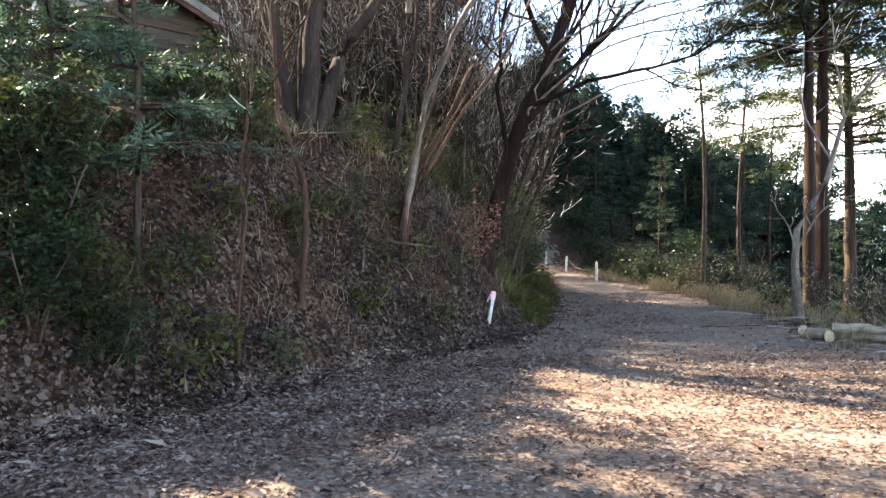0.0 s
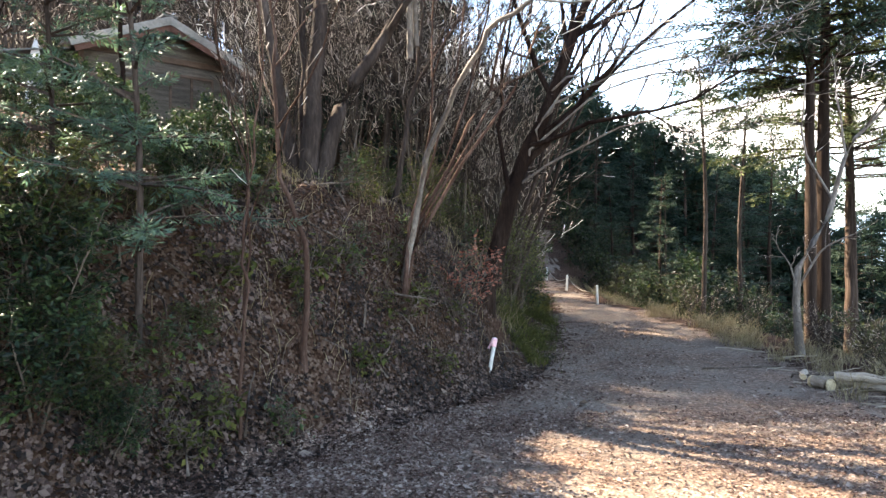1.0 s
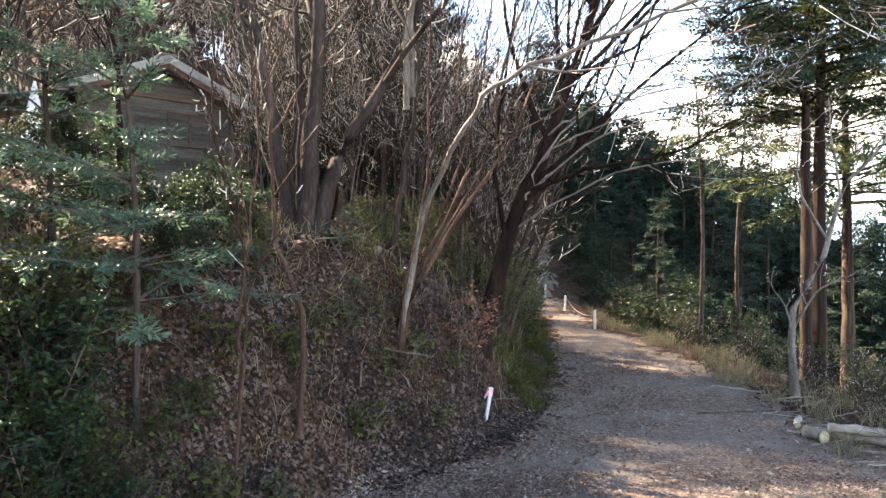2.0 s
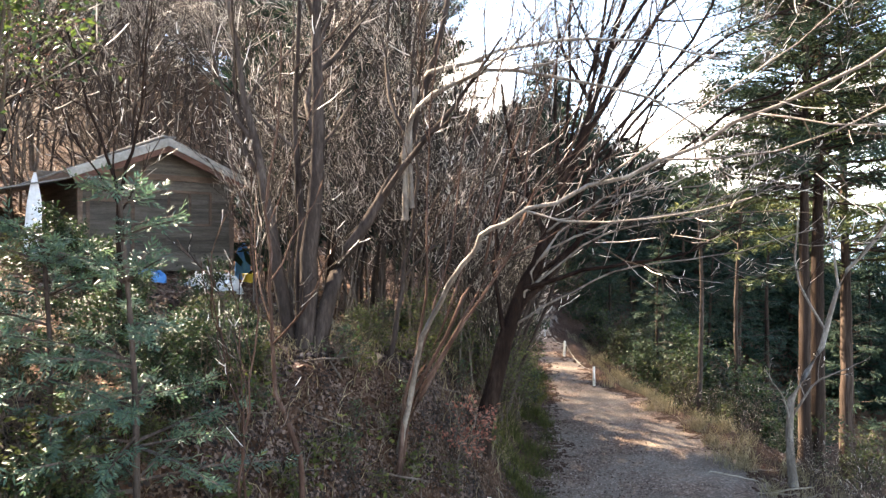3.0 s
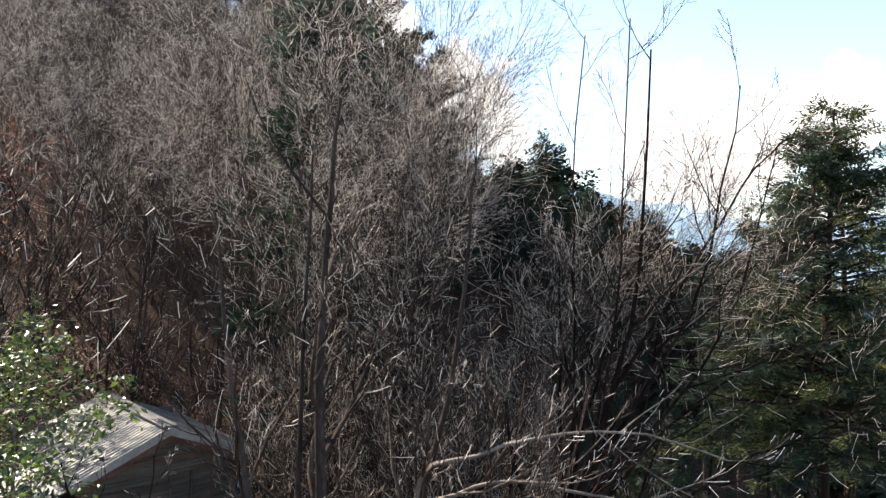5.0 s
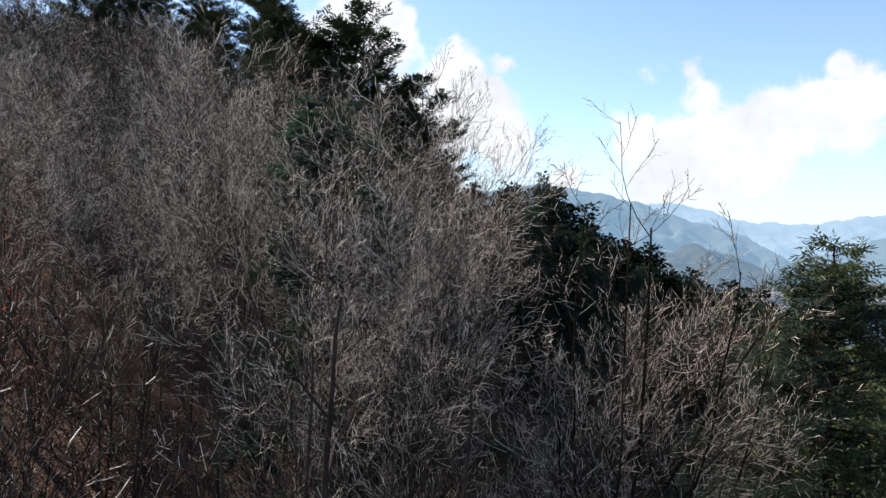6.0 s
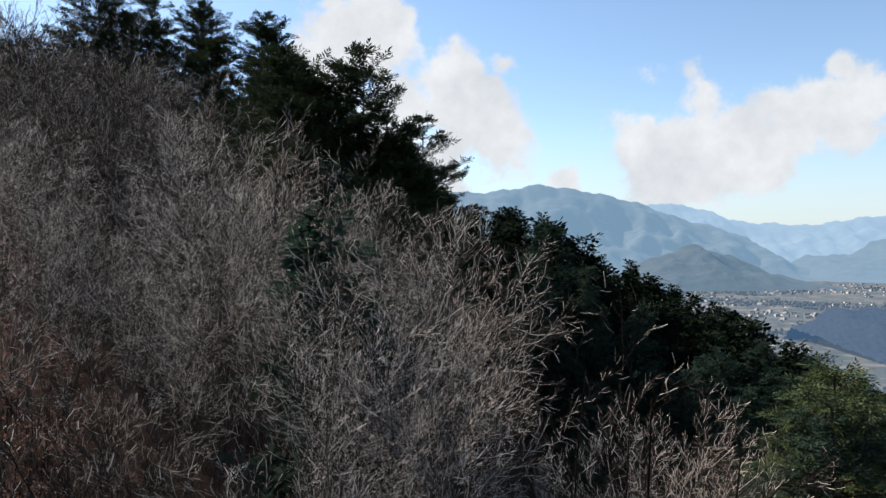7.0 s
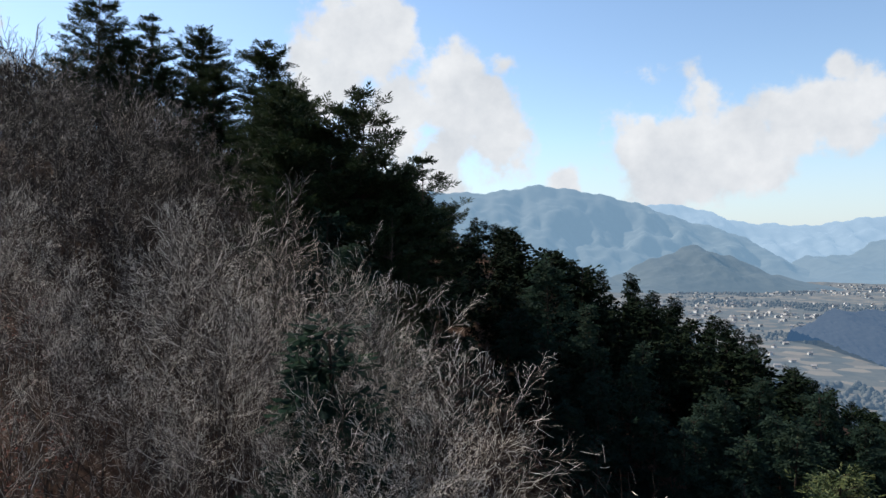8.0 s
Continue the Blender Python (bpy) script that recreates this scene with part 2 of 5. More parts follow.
def tubes(name, groups, mat):
    """Tubes in one mesh; a group is (paths, radii, sides) and may end with the number of its material."""
    Vs, Fs, which, off = [], [], [], 0
    for P, R, sides, *slot in groups:
        V, F = tube_arrays(P, R, sides)
        Vs.append(V)
        Fs.append(F + off)
        which.append(np.full(len(F), slot[0] if slot else 0, np.int32))
        off += len(V)
    me = mesh(name, np.concatenate(Vs), np.concatenate(Fs), mat)
    me.polygons.foreach_set("material_index", np.concatenate(which))
    return me


def path(points, n, rng=None, wiggle=0.0):
    """A smooth path of n points through a few control points."""
    P = np.array(points, float)
    k = np.linspace(0, len(P) - 1, n)
    i = np.clip(k.astype(int), 0, len(P) - 2)
    f = (k - i)[:, None]
    prev, nxt = P[np.maximum(i - 1, 0)], P[np.minimum(i + 2, len(P) - 1)]
    a, b = P[i], P[i + 1]
    out = 0.5 * (2 * a + (b - prev) * f + (2 * prev - 5 * a + 4 * b - nxt) * f ** 2 + (3 * a - prev - 3 * b + nxt) * f ** 3)
    if rng is not None:
        out[1:] += rng.normal(0, wiggle, (n - 1, 3))
    return out


def shoots(rng, P, R, count, ratio, angle, n, wiggle=0.12, up=0.1, tmin=0.25, thin=0.6, lean=(0, 0, 0), minr=0.004):
    """Side shoots of the paths P: count on each, as long as ratio of their parent, opening by angle (degrees) and bending up."""
    B, m, _ = P.shape
    L = np.linalg.norm(np.diff(P, axis=1), axis=2).sum(1)
    t = tmin + (1 - tmin) * (np.arange(count)[None] + rng.random((B, count))) / count
    k = np.clip(t * (m - 1), 0, m - 1.001)
    i = k.astype(int)
    f = (k - i)[..., None]
    b = np.arange(B)[:, None]
    S = P[b, i] * (1 - f) + P[b, i + 1] * f
    D = unit(P[b, i + 1] - P[b, i])
    r = (R[b, i] * (1 - f[..., 0]) + R[b, i + 1] * f[..., 0]) * thin
    side = unit(np.cross(D, rng.normal(size=D.shape)))
    an = np.radians(rng.normal(angle, angle * 0.22, D.shape[:2]))[..., None]
    D = unit(D * np.cos(an) + side * np.sin(an))
    ln = L[:, None] * rng.uniform(ratio[0], ratio[1], t.shape) * (1.1 - 0.6 * t)
    S, D, ln, r = S.reshape(-1, 3), D.reshape(-1, 3), ln.reshape(-1), r.reshape(-1)
    out = [S]
    for _ in range(n - 1):
        out.append(out[-1] + D * (ln / (n - 1))[:, None])
        D = unit(D + rng.normal(0, wiggle, D.shape) + np.array([0, 0, up]) + np.array(lean))
    Q = np.stack(out, 1)
    taper = np.linspace(1, 0.35, n)[None]
    return Q, np.maximum(r[:, None] * taper, minr)


def leaves(rng, centres, size, droop=0.3, length=1.9, flat=0.5):
    """Folded leaves, four triangles each, at the given centres."""
    n = len(centres)
    d = rng.normal(size=(n, 3))
    d[:, 2] = d[:, 2] * flat - droop
    d = unit(d)
    s = unit(np.cross(d, rng.normal(size=(n, 3)) * [.5, .5, 1] + [0, 0, .6]))
    up = np.cross(s, d)
    sz = (size * rng.uniform(0.6, 1.35, n))[:, None]
    a, b = centres, centres + d * sz * length
    mid = (a + b) / 2
    V = np.stack([a, mid + s * sz * .5 + up * sz * .18, b - up * sz * .1, mid - s * sz * .5 + up * sz * .18, mid], 1)
    i = np.arange(n)[:, None] * 5
    F = np.concatenate([i + [0, 1, 4], i + [1, 2, 4], i + [2, 3, 4], i + [3, 0, 4]], 0)
    return V.reshape(-1, 3), F


def fronds(rng, S, D, size, fingers=6, droop=0.25, wide=.065):
    """Flat sprays of needles: each a fan of narrow fingers along a short axis."""
    n = len(S)
    D = unit(D + np.array([0, 0, -droop]))
    side = unit(np.cross(D, np.array([0, 0, 1.0]) + rng.normal(0, .45, (n, 3))))
    nrm = np.cross(side, D)
    sz = (size * rng.uniform(0.6, 1.3, n))[:, None]
    Vs, Fs = [], []
    base = 0
    for k in range(fingers):
        f = k / (fingers - 1)
        sgn = 1 if k % 2 else -1
        root = S + D * sz * (0.1 + 0.75 * f)
        out = unit(D * (0.55 + 0.5 * f) + side * sgn * (1.0 - 0.75 * f) + nrm * rng.normal(0, .18, (n, 1)))
        tip = root + out * sz * (0.62 - 0.22 * f) * rng.uniform(.75, 1.25, (n, 1))
        w = np.cross(out, nrm) * sz * wide
        mid = (root + tip) / 2 - nrm * sz * 0.03
        Vs.append(np.stack([root, mid + w, tip, mid - w], 1).reshape(-1, 3))
        Fs.append(base + np.arange(n)[:, None] * 4 + np.array([0, 1, 2, 3]))
        base += 4 * n
    return np.concatenate(Vs), np.concatenate(Fs)


# ---- the ground: a road at the foot of a steep bank, a hillside, a drop to the valley ----
VALLEY = -135.0
EDGE_Y = np.array([-400, -12, 0, 4, 6.0, 7.5, 8.8, 10.6, 11.6, 12.6, 14, 16, 22, 27, 32, 45, 70, 400])
EDGE_X = np.array([-8, -7, -5.4, -3.6, -2.3, -1.35, -0.45, 0.75, 1.3, 1.7, 2.0, 2.4, 3.15, 3.55, 4.05, 5.5, 6.5, 8])
DROP_X = np.interp(EDGE_Y, [-400, 0, 9, 14, 18, 22, 27, 32, 45, 70, 400], [9, 8.5, 8.0, 8.0, 7.2, 5.6, 5.5, 5.8, 7.5, 8.5, 12])
ROAD_Z = ([-400, 12, 22, 27, 32, 45, 60, 190, 230, 420], [0, 0, .4, .52, .7, 3.2, 8, 21, 8, -90])


def smooth(a):
    a = np.clip(a, 0, 1)
    return a * a * (3 - 2 * a)


def lumps(x, y, k, seed):
    a = np.sin(x * k + seed * 1.7 + 1.3 * np.sin(y * k * .7 + seed)) + np.sin(y * k * 1.13 + seed * 2.9 + 1.1 * np.sin(x * k * .83 - seed))
    b = np.sin((x + y) * k * 1.9 + seed * .7) * np.sin((x - y) * k * 2.3 - seed)
    return 0.35 * a + 0.3 * b


def height(x, y):
    x, y = np.asarray(x, float), np.asarray(y, float)
    base = np.interp(y, *ROAD_Z)
    left, right = np.interp(y, EDGE_Y, EDGE_X), np.interp(y, EDGE_Y, DROP_X)
    s = (left - x) * np.interp(y, [0, 5, 8, 12, 14, 20], [.9, .82, .8, .82, .9, .97])
    high = np.interp(y, [-20, 4, 7, 10, 12, 14, 20, 30, 60], [2.0, 2.4, 2.75, 3.0, 2.9, 2.5, 2.1, 2.4, 2.5])
    run = np.interp(y, [0, 7, 11, 14, 20, 30], [1.9, 1.9, 1.7, 1.8, 2.6, 3.2])
    bank = high * smooth(s / run * .9 + .02)
    hill = 0.28 * np.clip(s - run, 0, 8) + 0.45 * np.clip(s - run - 8, 0, 40) - 0.15 * np.clip(s - 120, 0, 4000)
    q = x - right
    fall = -0.5 * np.clip(q, 0, 4000)
    rough = 0.10 * lumps(x, y, 1.9, 1) * smooth(s / .8) + (0.05 * lumps(x, y, 4.3, 2) + 0.045 * lumps(x, y, 9.1, 11) + 0.03 * lumps(x, y, 17, 13)) * smooth(s / .5) + 0.5 * lumps(x, y, .35, 3) * smooth((s - 6) / 8) \
        + 0.35 * lumps(x, y, .5, 4) * smooth(q / 4) + 0.025 * lumps(x, y, 1.3, 5) + 3 * lumps(x, y, .05, 6) * smooth((np.hypot(x, y) - 60) / 80)
    z = base + np.where(s > 0, bank + hill, 0) + np.where(q > 0, fall, 0) + rough
    flat = VALLEY + 6 * lumps(x, y, .004, 8)
    return np.maximum(z, flat)


def at(x, y, dz=0.0):
    return Vector((x, y, float(height(x, y)) + dz))


def spaced(lo, hi, fine_lo, fine_hi, step, grow):
    mid = list(np.arange(fine_lo, fine_hi + step, step))
    a, d = [mid[0]], step
    while a[-1] > lo:
        d *= grow
        a.append(a[-1] - d)
    b, d = [mid[-1]], step
    while b[-1] < hi:
        d *= grow
        b.append(b[-1] + d)
    return np.array(a[:0:-1] + mid + b[1:])


def build_ground():
    gx, gy = spaced(-2500, 4600, -6.5, 7.5, .09, 1.07), spaced(-600, 4800, 3.5, 24, .09, 1.06)
    X, Y = np.meshgrid(gx, gy)
    Z = height(X, Y)
    V = np.stack([X, Y, Z], -1).reshape(-1, 3)
    h, w = X.shape
    i = np.arange(h * w).reshape(h, w)
    F = np.stack([i[:-1, :-1], i[:-1, 1:], i[1:, 1:], i[1:, :-1]], -1).reshape(-1, 4)
    C = V[F].mean(1)
    left, right = np.interp(C[:, 1], EDGE_Y, EDGE_X), np.interp(C[:, 1], EDGE_Y, DROP_X)
    wob = 0.35 * lumps(C[:, 0], C[:, 1], 1.1, 9)
    wob = wob + .3 * lumps(C[:, 0], C[:, 1], 7.0, 17) + np.random.default_rng(31).normal(0, .16, len(C))
    road = (C[:, 0] > left + .35 + wob) & (C[:, 0] < right - np.interp(C[:, 1], [13, 20], [1.5, .75]) + wob) & (C[:, 1] < 46) & (C[:, 1] > -40)
    hillside = (C[:, 0] < left - 2.9 - .6 * wob) & (C[:, 1] > 7) & (C[:, 1] < 23 + 3 * wob) & (C[:, 0] > -12 + 3 * wob)
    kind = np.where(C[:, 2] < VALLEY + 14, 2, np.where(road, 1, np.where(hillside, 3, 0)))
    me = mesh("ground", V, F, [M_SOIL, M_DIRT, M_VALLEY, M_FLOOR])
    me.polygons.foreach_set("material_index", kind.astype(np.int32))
    return tagged(new("ground", me), "leaf-strewn forest soil with a trodden dirt road and a steep bank", "ground", kind="structure")


def valley_surface():
    m = surface("valley_fields", [(.012, .015, .014), (.035, .033, .028), (.10, .08, .056), (.03, .032, .03)], 0.012, 0.95, 0.0, 0.08)
    t = m.node_tree
    b = t.nodes["Principled BSDF"]
    tc = t.nodes.new("ShaderNodeTexCoord")
    vo = node(t, "ShaderNodeTexVoronoi", Scale=0.034)
    t.links.new(tc.outputs["Object"], vo.inputs["Vector"])
    cr = t.nodes.new("ShaderNodeValToRGB")
    cr.color_ramp.interpolation = "CONSTANT"
    el = cr.color_ramp.elements
    for p, c in ((0.25, (.065, .053, .038)), (0.4, (.011, .016, .015)), (0.66, (.11, .088, .062)), (0.78, (.022, .028, .027))):
        e = el.new(p)
        e.color = (*c, 1)
    el[0].color, el[-1].color = (.014, .019, .018, 1), (.06, .056, .046, 1)
    t.links.new(vo.outputs["Color"], cr.inputs[0])
    mx = node(t, "ShaderNodeMixRGB", Fac=0.72)
    old = b.inputs["Base Color"].links[0].from_socket
    t.links.new(old, mx.inputs[1])
    t.links.new(cr.outputs[0], mx.inputs[2])
    t.links.new(mx.outputs[0], b.inputs["Base Color"])
    b.inputs["Emission Color"].default_value, b.inputs["Emission Strength"].default_value = (.23, .34, .48, 1), .16   # painted haze: the fields themselves glow bluish
    return m


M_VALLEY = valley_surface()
build_ground()


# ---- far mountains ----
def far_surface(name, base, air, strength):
    """Wooded mountain flanks; kilometres of lit haze are put in as the surface's glow."""
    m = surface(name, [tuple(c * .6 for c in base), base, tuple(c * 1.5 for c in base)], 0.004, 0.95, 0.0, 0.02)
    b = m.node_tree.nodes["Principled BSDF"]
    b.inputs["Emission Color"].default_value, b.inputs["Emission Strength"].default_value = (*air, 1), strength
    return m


def mountain(name, crest, y0, depth, foot, mat, seed, rough=1.0, woods=0.0):
    """A range whose crest runs through a few (across, height) stations at the distance y0, with spurs and gullies running down towards the valley."""
    xs = np.linspace(crest[0][0], crest[-1][0], 340)
    top = np.interp(xs, [c[0] for c in crest], [c[1] for c in crest])
    top = np.maximum(top + rough * (14 * np.sin(xs * .011 + seed) + 9 * np.sin(xs * .031 + seed * 2) + 4 * np.sin(xs * .09 + seed)), foot + 1)
    rows = []
    g = np.random.default_rng(int(seed))
    for j in range(64):
        f = j / 63
        yy = y0 - depth * f + 0 * xs
        zz = foot + (top - foot) * (1 - f) ** 1.15
        spurs = 0
        for k, (wave, high) in enumerate(((.0065, 60), (.014, 34), (.031, 17), (.066, 8), (.14, 4))):
            spurs = spurs + high * (.55 - 1.6 * np.abs(lumps(xs + 160 * f * math.sin(seed + k), yy * .55, wave, seed + k)))
        zz = zz + rough * spurs * math.sin(math.pi * min(1, f * 1.02 + .01)) ** .8 * np.clip((top - foot) / 260, 0, 1.3) + woods * g.random(len(xs))
        rows.append(np.stack([xs, yy, np.maximum(zz, foot)], -1))
    rows.insert(0, np.stack([xs, np.full_like(xs, y0 + 80), np.full_like(xs, foot - 60)], -1))
    V = np.concatenate(rows)
    i = np.arange(len(V)).reshape(len(rows), len(xs))
    F = np.stack([i[:-1, :-1], i[1:, :-1], i[1:, 1:], i[:-1, 1:]], -1).reshape(-1, 4)
    return tagged(new(name, mesh(name, V, F, mat)), "wooded mountain range far across the valley, blue with painted haze", "mountain", kind="structure")


def ridge(d, pts):
    return [((px - 784) / 1231 * d, 20.7 + (441 - py) / 1231 * d) for px, py in pts]


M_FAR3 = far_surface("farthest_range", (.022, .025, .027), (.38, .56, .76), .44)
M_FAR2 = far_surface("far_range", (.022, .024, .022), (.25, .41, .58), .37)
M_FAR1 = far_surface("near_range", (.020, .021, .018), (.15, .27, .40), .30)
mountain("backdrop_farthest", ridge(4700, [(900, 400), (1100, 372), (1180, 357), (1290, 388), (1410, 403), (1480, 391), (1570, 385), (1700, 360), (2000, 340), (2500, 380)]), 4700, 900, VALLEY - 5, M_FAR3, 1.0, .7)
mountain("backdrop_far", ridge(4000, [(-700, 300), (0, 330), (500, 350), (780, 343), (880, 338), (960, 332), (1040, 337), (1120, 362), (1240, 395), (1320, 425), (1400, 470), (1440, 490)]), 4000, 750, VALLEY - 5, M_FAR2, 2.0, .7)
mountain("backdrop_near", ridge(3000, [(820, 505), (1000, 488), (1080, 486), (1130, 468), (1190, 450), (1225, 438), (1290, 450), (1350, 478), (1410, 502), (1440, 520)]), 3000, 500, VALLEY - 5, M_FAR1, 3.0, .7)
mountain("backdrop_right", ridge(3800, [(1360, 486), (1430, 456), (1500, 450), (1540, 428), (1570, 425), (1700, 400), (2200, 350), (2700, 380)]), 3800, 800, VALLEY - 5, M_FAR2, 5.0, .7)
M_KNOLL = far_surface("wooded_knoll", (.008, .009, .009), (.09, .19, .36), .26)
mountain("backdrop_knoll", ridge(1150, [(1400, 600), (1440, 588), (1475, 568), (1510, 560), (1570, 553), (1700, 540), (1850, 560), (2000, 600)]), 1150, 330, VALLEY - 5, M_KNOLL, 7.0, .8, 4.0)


# ---- trees ----
def bare_tree(rng, stems, spread=40, counts=(9, 7, 6, 4), ratios=((.28, .45), (.35, .6), (.35, .6), (.4, .7)), lean=(.03, 0, 0), bark=None, twig=None, up=.14, tmin=.3,
              sides=(9, 6, 4, 3), whole=False, minr=.0042, name="bare_tree", pale=(), fine=.55):
    """A bare broadleaf tree from its stems [(path, radii)], origin at the foot: trunks, limbs, and a crown of twigs (with whole, the limbs belong to the crown)."""
    bark, twig = bark or M_BARK, twig or M_TWIG
    root = new(name)
    thin = []
    for number, (P, R) in enumerate(stems):
        P, R = P[None], R[None]
        # stems listed in pale carry the sun in their bark's colour
        own = M_SUNLIT_LIMB if number in pale else bark
        part("trunk", tubes("trunk", [(P, R, sides[0])], own), own, root)
        a = shoots(rng, P, R, counts[0], ratios[0], spread, 6, .10, up, tmin, .62, lean, minr * 1.4)
        b = shoots(rng, *a, counts[1], ratios[1], spread * .9, 5 if sides[2] > 3 else 4, .09, up, .2, .55, lean, minr * 1.2)
        if whole:
            thin += [(*a, sides[1], 1)]
        else:
            for k in range(len(a[0])):
                part("limb", tubes("limb", [(a[0][k:k + 1], a[1][k:k + 1], sides[1])], own), own, root)
        thin += [(*b, sides[2], 1 if counts[2] else 0)]
        if counts[2]:
            c = shoots(rng, *b, counts[2], ratios[2], spread * .85, 3, .08, up, .15, fine, lean, minr)
            thin += [(*c, 3)]
            if counts[3]:
                thin += [(*shoots(rng, *c, counts[3], ratios[3], spread * .8, 2, .12, up * .6, .1, fine, lean, minr * .85), 3)]
    tagged(part("crown", tubes("crown", thin, [twig, M_SHADED_BOUGH]), twig, root), kind="stuff")
    return root


def stem(points, r0, r1, rng, n=14, wiggle=.02):
    P = path(points, n, rng, wiggle)
    R = r0 + (r1 - r0) * np.linspace(0, 1, n) ** .8
    if points[0][2] == 0:      # roots: the foot flares and goes into the soil
        P[0] += (P[0] - P[1]) * .4 + np.array([0, 0, -.35])
        R[0] *= 1.5
        R[1] *= 1.06
    return P, R


def conifer(rng, tall, radius, first, branches, sprays, size, needle, layered=0.0, droop=.25, bark=None, fingers=6, r0=None, wide=.065, spread=.6, taper=.75):
    """A conifer: straight tapering trunk, whorled branches and sprays of needles."""
    root = new("conifer")
    bark = bark or M_CEDAR
    r0 = r0 or tall * .0135
    P = path([(0, 0, -.3), (rng.normal(0, .06), rng.normal(0, .06), tall * .5), (rng.normal(0, .1), rng.normal(0, .1), tall)], 9)
    P = path(P, 33, rng, r0 * .05)
    R = np.linspace(r0, .02, 33) * rng.uniform(.93, 1.07, 33)
    R[0:3] *= (1.5, 1.2, 1.07)
    part("trunk", tubes("trunk", [(P[None], R[None], 9)], bark), bark, root)
    f = first + (1 - first) * np.sort(rng.random(branches)) ** .9
    if layered:
        k = np.round(f * layered) / layered
        f = np.clip(k + rng.normal(0, .012, branches), first, 1)
    z = f * tall
    a = rng.random(branches) * 2 * np.pi
    ln = radius * np.clip((1 - f) / (1 - first), 0, 1) ** taper * rng.uniform(.55, 1.15, branches) + .35
    out = np.stack([np.cos(a), np.sin(a), np.full(branches, .12)], -1)
    rise = rng.normal(.12, .12, branches) + (f - .5) * .5
    S = np.stack([np.interp(z, P[:, 2], P[:, 0]), np.interp(z, P[:, 2], P[:, 1]), z], -1)
    pts = []
    for k in range(5):
        g = k / 4
        pts.append(S + out * (ln * g)[:, None] + np.array([0, 0, 1.0]) * (ln * (rise * g - droop * .6 * g * g))[:, None])
    Q = np.stack(pts, 1)
    n = np.maximum(3, (sprays * (ln / radius + .15)).astype(int))
    b = np.repeat(np.arange(branches), n)
    g = rng.uniform(.12, 1.02, len(b)) ** .8
    k = np.clip(g * 4, 0, 3.999)
    i = k.astype(int)
    fr = (k - i)[:, None]
    C = Q[b, i] * (1 - fr) + Q[b, i + 1] * fr + rng.normal(0, .07 * radius * .35, (len(b), 3)) * [1, 1, spread]
    D = unit(unit(Q[b, -1] - Q[b, 0]) + rng.normal(0, .75, (len(b), 3)) * [1, 1, .75 * spread])
    V, F = fronds(rng, C, D, size, fingers, droop, wide)
    V2, F2 = tube_arrays(Q[:, ::2], np.linspace(1, .3, 3)[None] * (.012 + ln * .008)[:, None], 3)
    me = mesh("crown", np.concatenate([V, V2]), np.concatenate([F, F2 + len(V)]), [needle, bark], False)
    me.polygons.foreach_set("material_index", np.concatenate([np.zeros(len(F), np.int32), np.ones(len(F2), np.int32)]))
    tagged(part("crown", me, needle, root), kind="stuff")
    return root


def place(ob, x, y, turn=0.0, size=1.0, dz=-.1, tilt=(0, 0)):
    ob.matrix_world = Matrix.Translation(at(x, y, dz)) @ pose(0, 0, 0, tilt[0], tilt[1], turn) @ Matrix.Scale(size, 4)
    return ob


def again(ob, x, y, turn=0.0, size=1.0, dz=-.1, tilt=(0, 0)):
    c = copy_thing(ob, Matrix())
    return place(c, x, y, turn, size, dz, tilt)


def tree_tag(ob, label, group=""):
    return tagged(ob, label, "tree", group)


# ---- the main trees on the bank ----
rng = np.random.default_rng(11)


def standing(name, foot, stems, label, **kw):
    """A bare tree with stems given from its foot on the ground."""
    t = bare_tree(rng, stems, **kw)
    t.name = name
    t.location = at(*foot, -.12)
    return tree_tag(t, label)


BIG = at(-2.1, 10.8, -.12)


def from_big(points, r0, r1):
    return stem([tuple(Vector(p) - BIG) for p in points], r0, r1, rng, 16, .02)


# several thick stems rising from one stool at the top of the bank
standing("bare_tree", (-2.1, 10.8), [
    stem([(0, 0, 0), (.06, .05, 1.5), (.18, .2, 3.9), (.1, .6, 7), (.35, .9, 10.5)], .20, .025, rng, 16),
    stem([(.2, .05, 0), (.45, .1, 1.3), (1.15, .3, 2.5), (1.75, .5, 3.9), (2.3, .8, 6.3), (2.6, 1.3, 9.0)], .15, .02, rng, 16),
    stem([(-.25, .1, 0), (-.5, .15, 1.6), (-.75, .3, 2.9), (-1.3, .5, 5.2), (-1.7, .8, 8.6)], .14, .02, rng, 15),
    from_big([(-.55, 11.2, 5.2), (-.5, 10.9, 6.7), (.2, 10.6, 7.25), (1.16, 10.5, 7.42), (3.2, 10.5, 7.03), (4.1, 10.4, 6.4)], .055, .014),
    from_big([(-.45, 11.2, 5.4), (-.4, 11.1, 7.3), (.5, 11, 7.73), (1.93, 11, 8.04), (3.2, 11, 8.04), (4.4, 10.8, 7.7)], .05, .013),
    stem([(-.1, .3, 0), (-.2, .6, 2.2), (-.35, .9, 4.5), (-.2, 1.3, 9.6)], .11, .018, rng, 14)],
    "large bare tree with several thick grey-brown stems on the bank", counts=(6, 5, 4, 0), tmin=.38, pale=(3, 4))

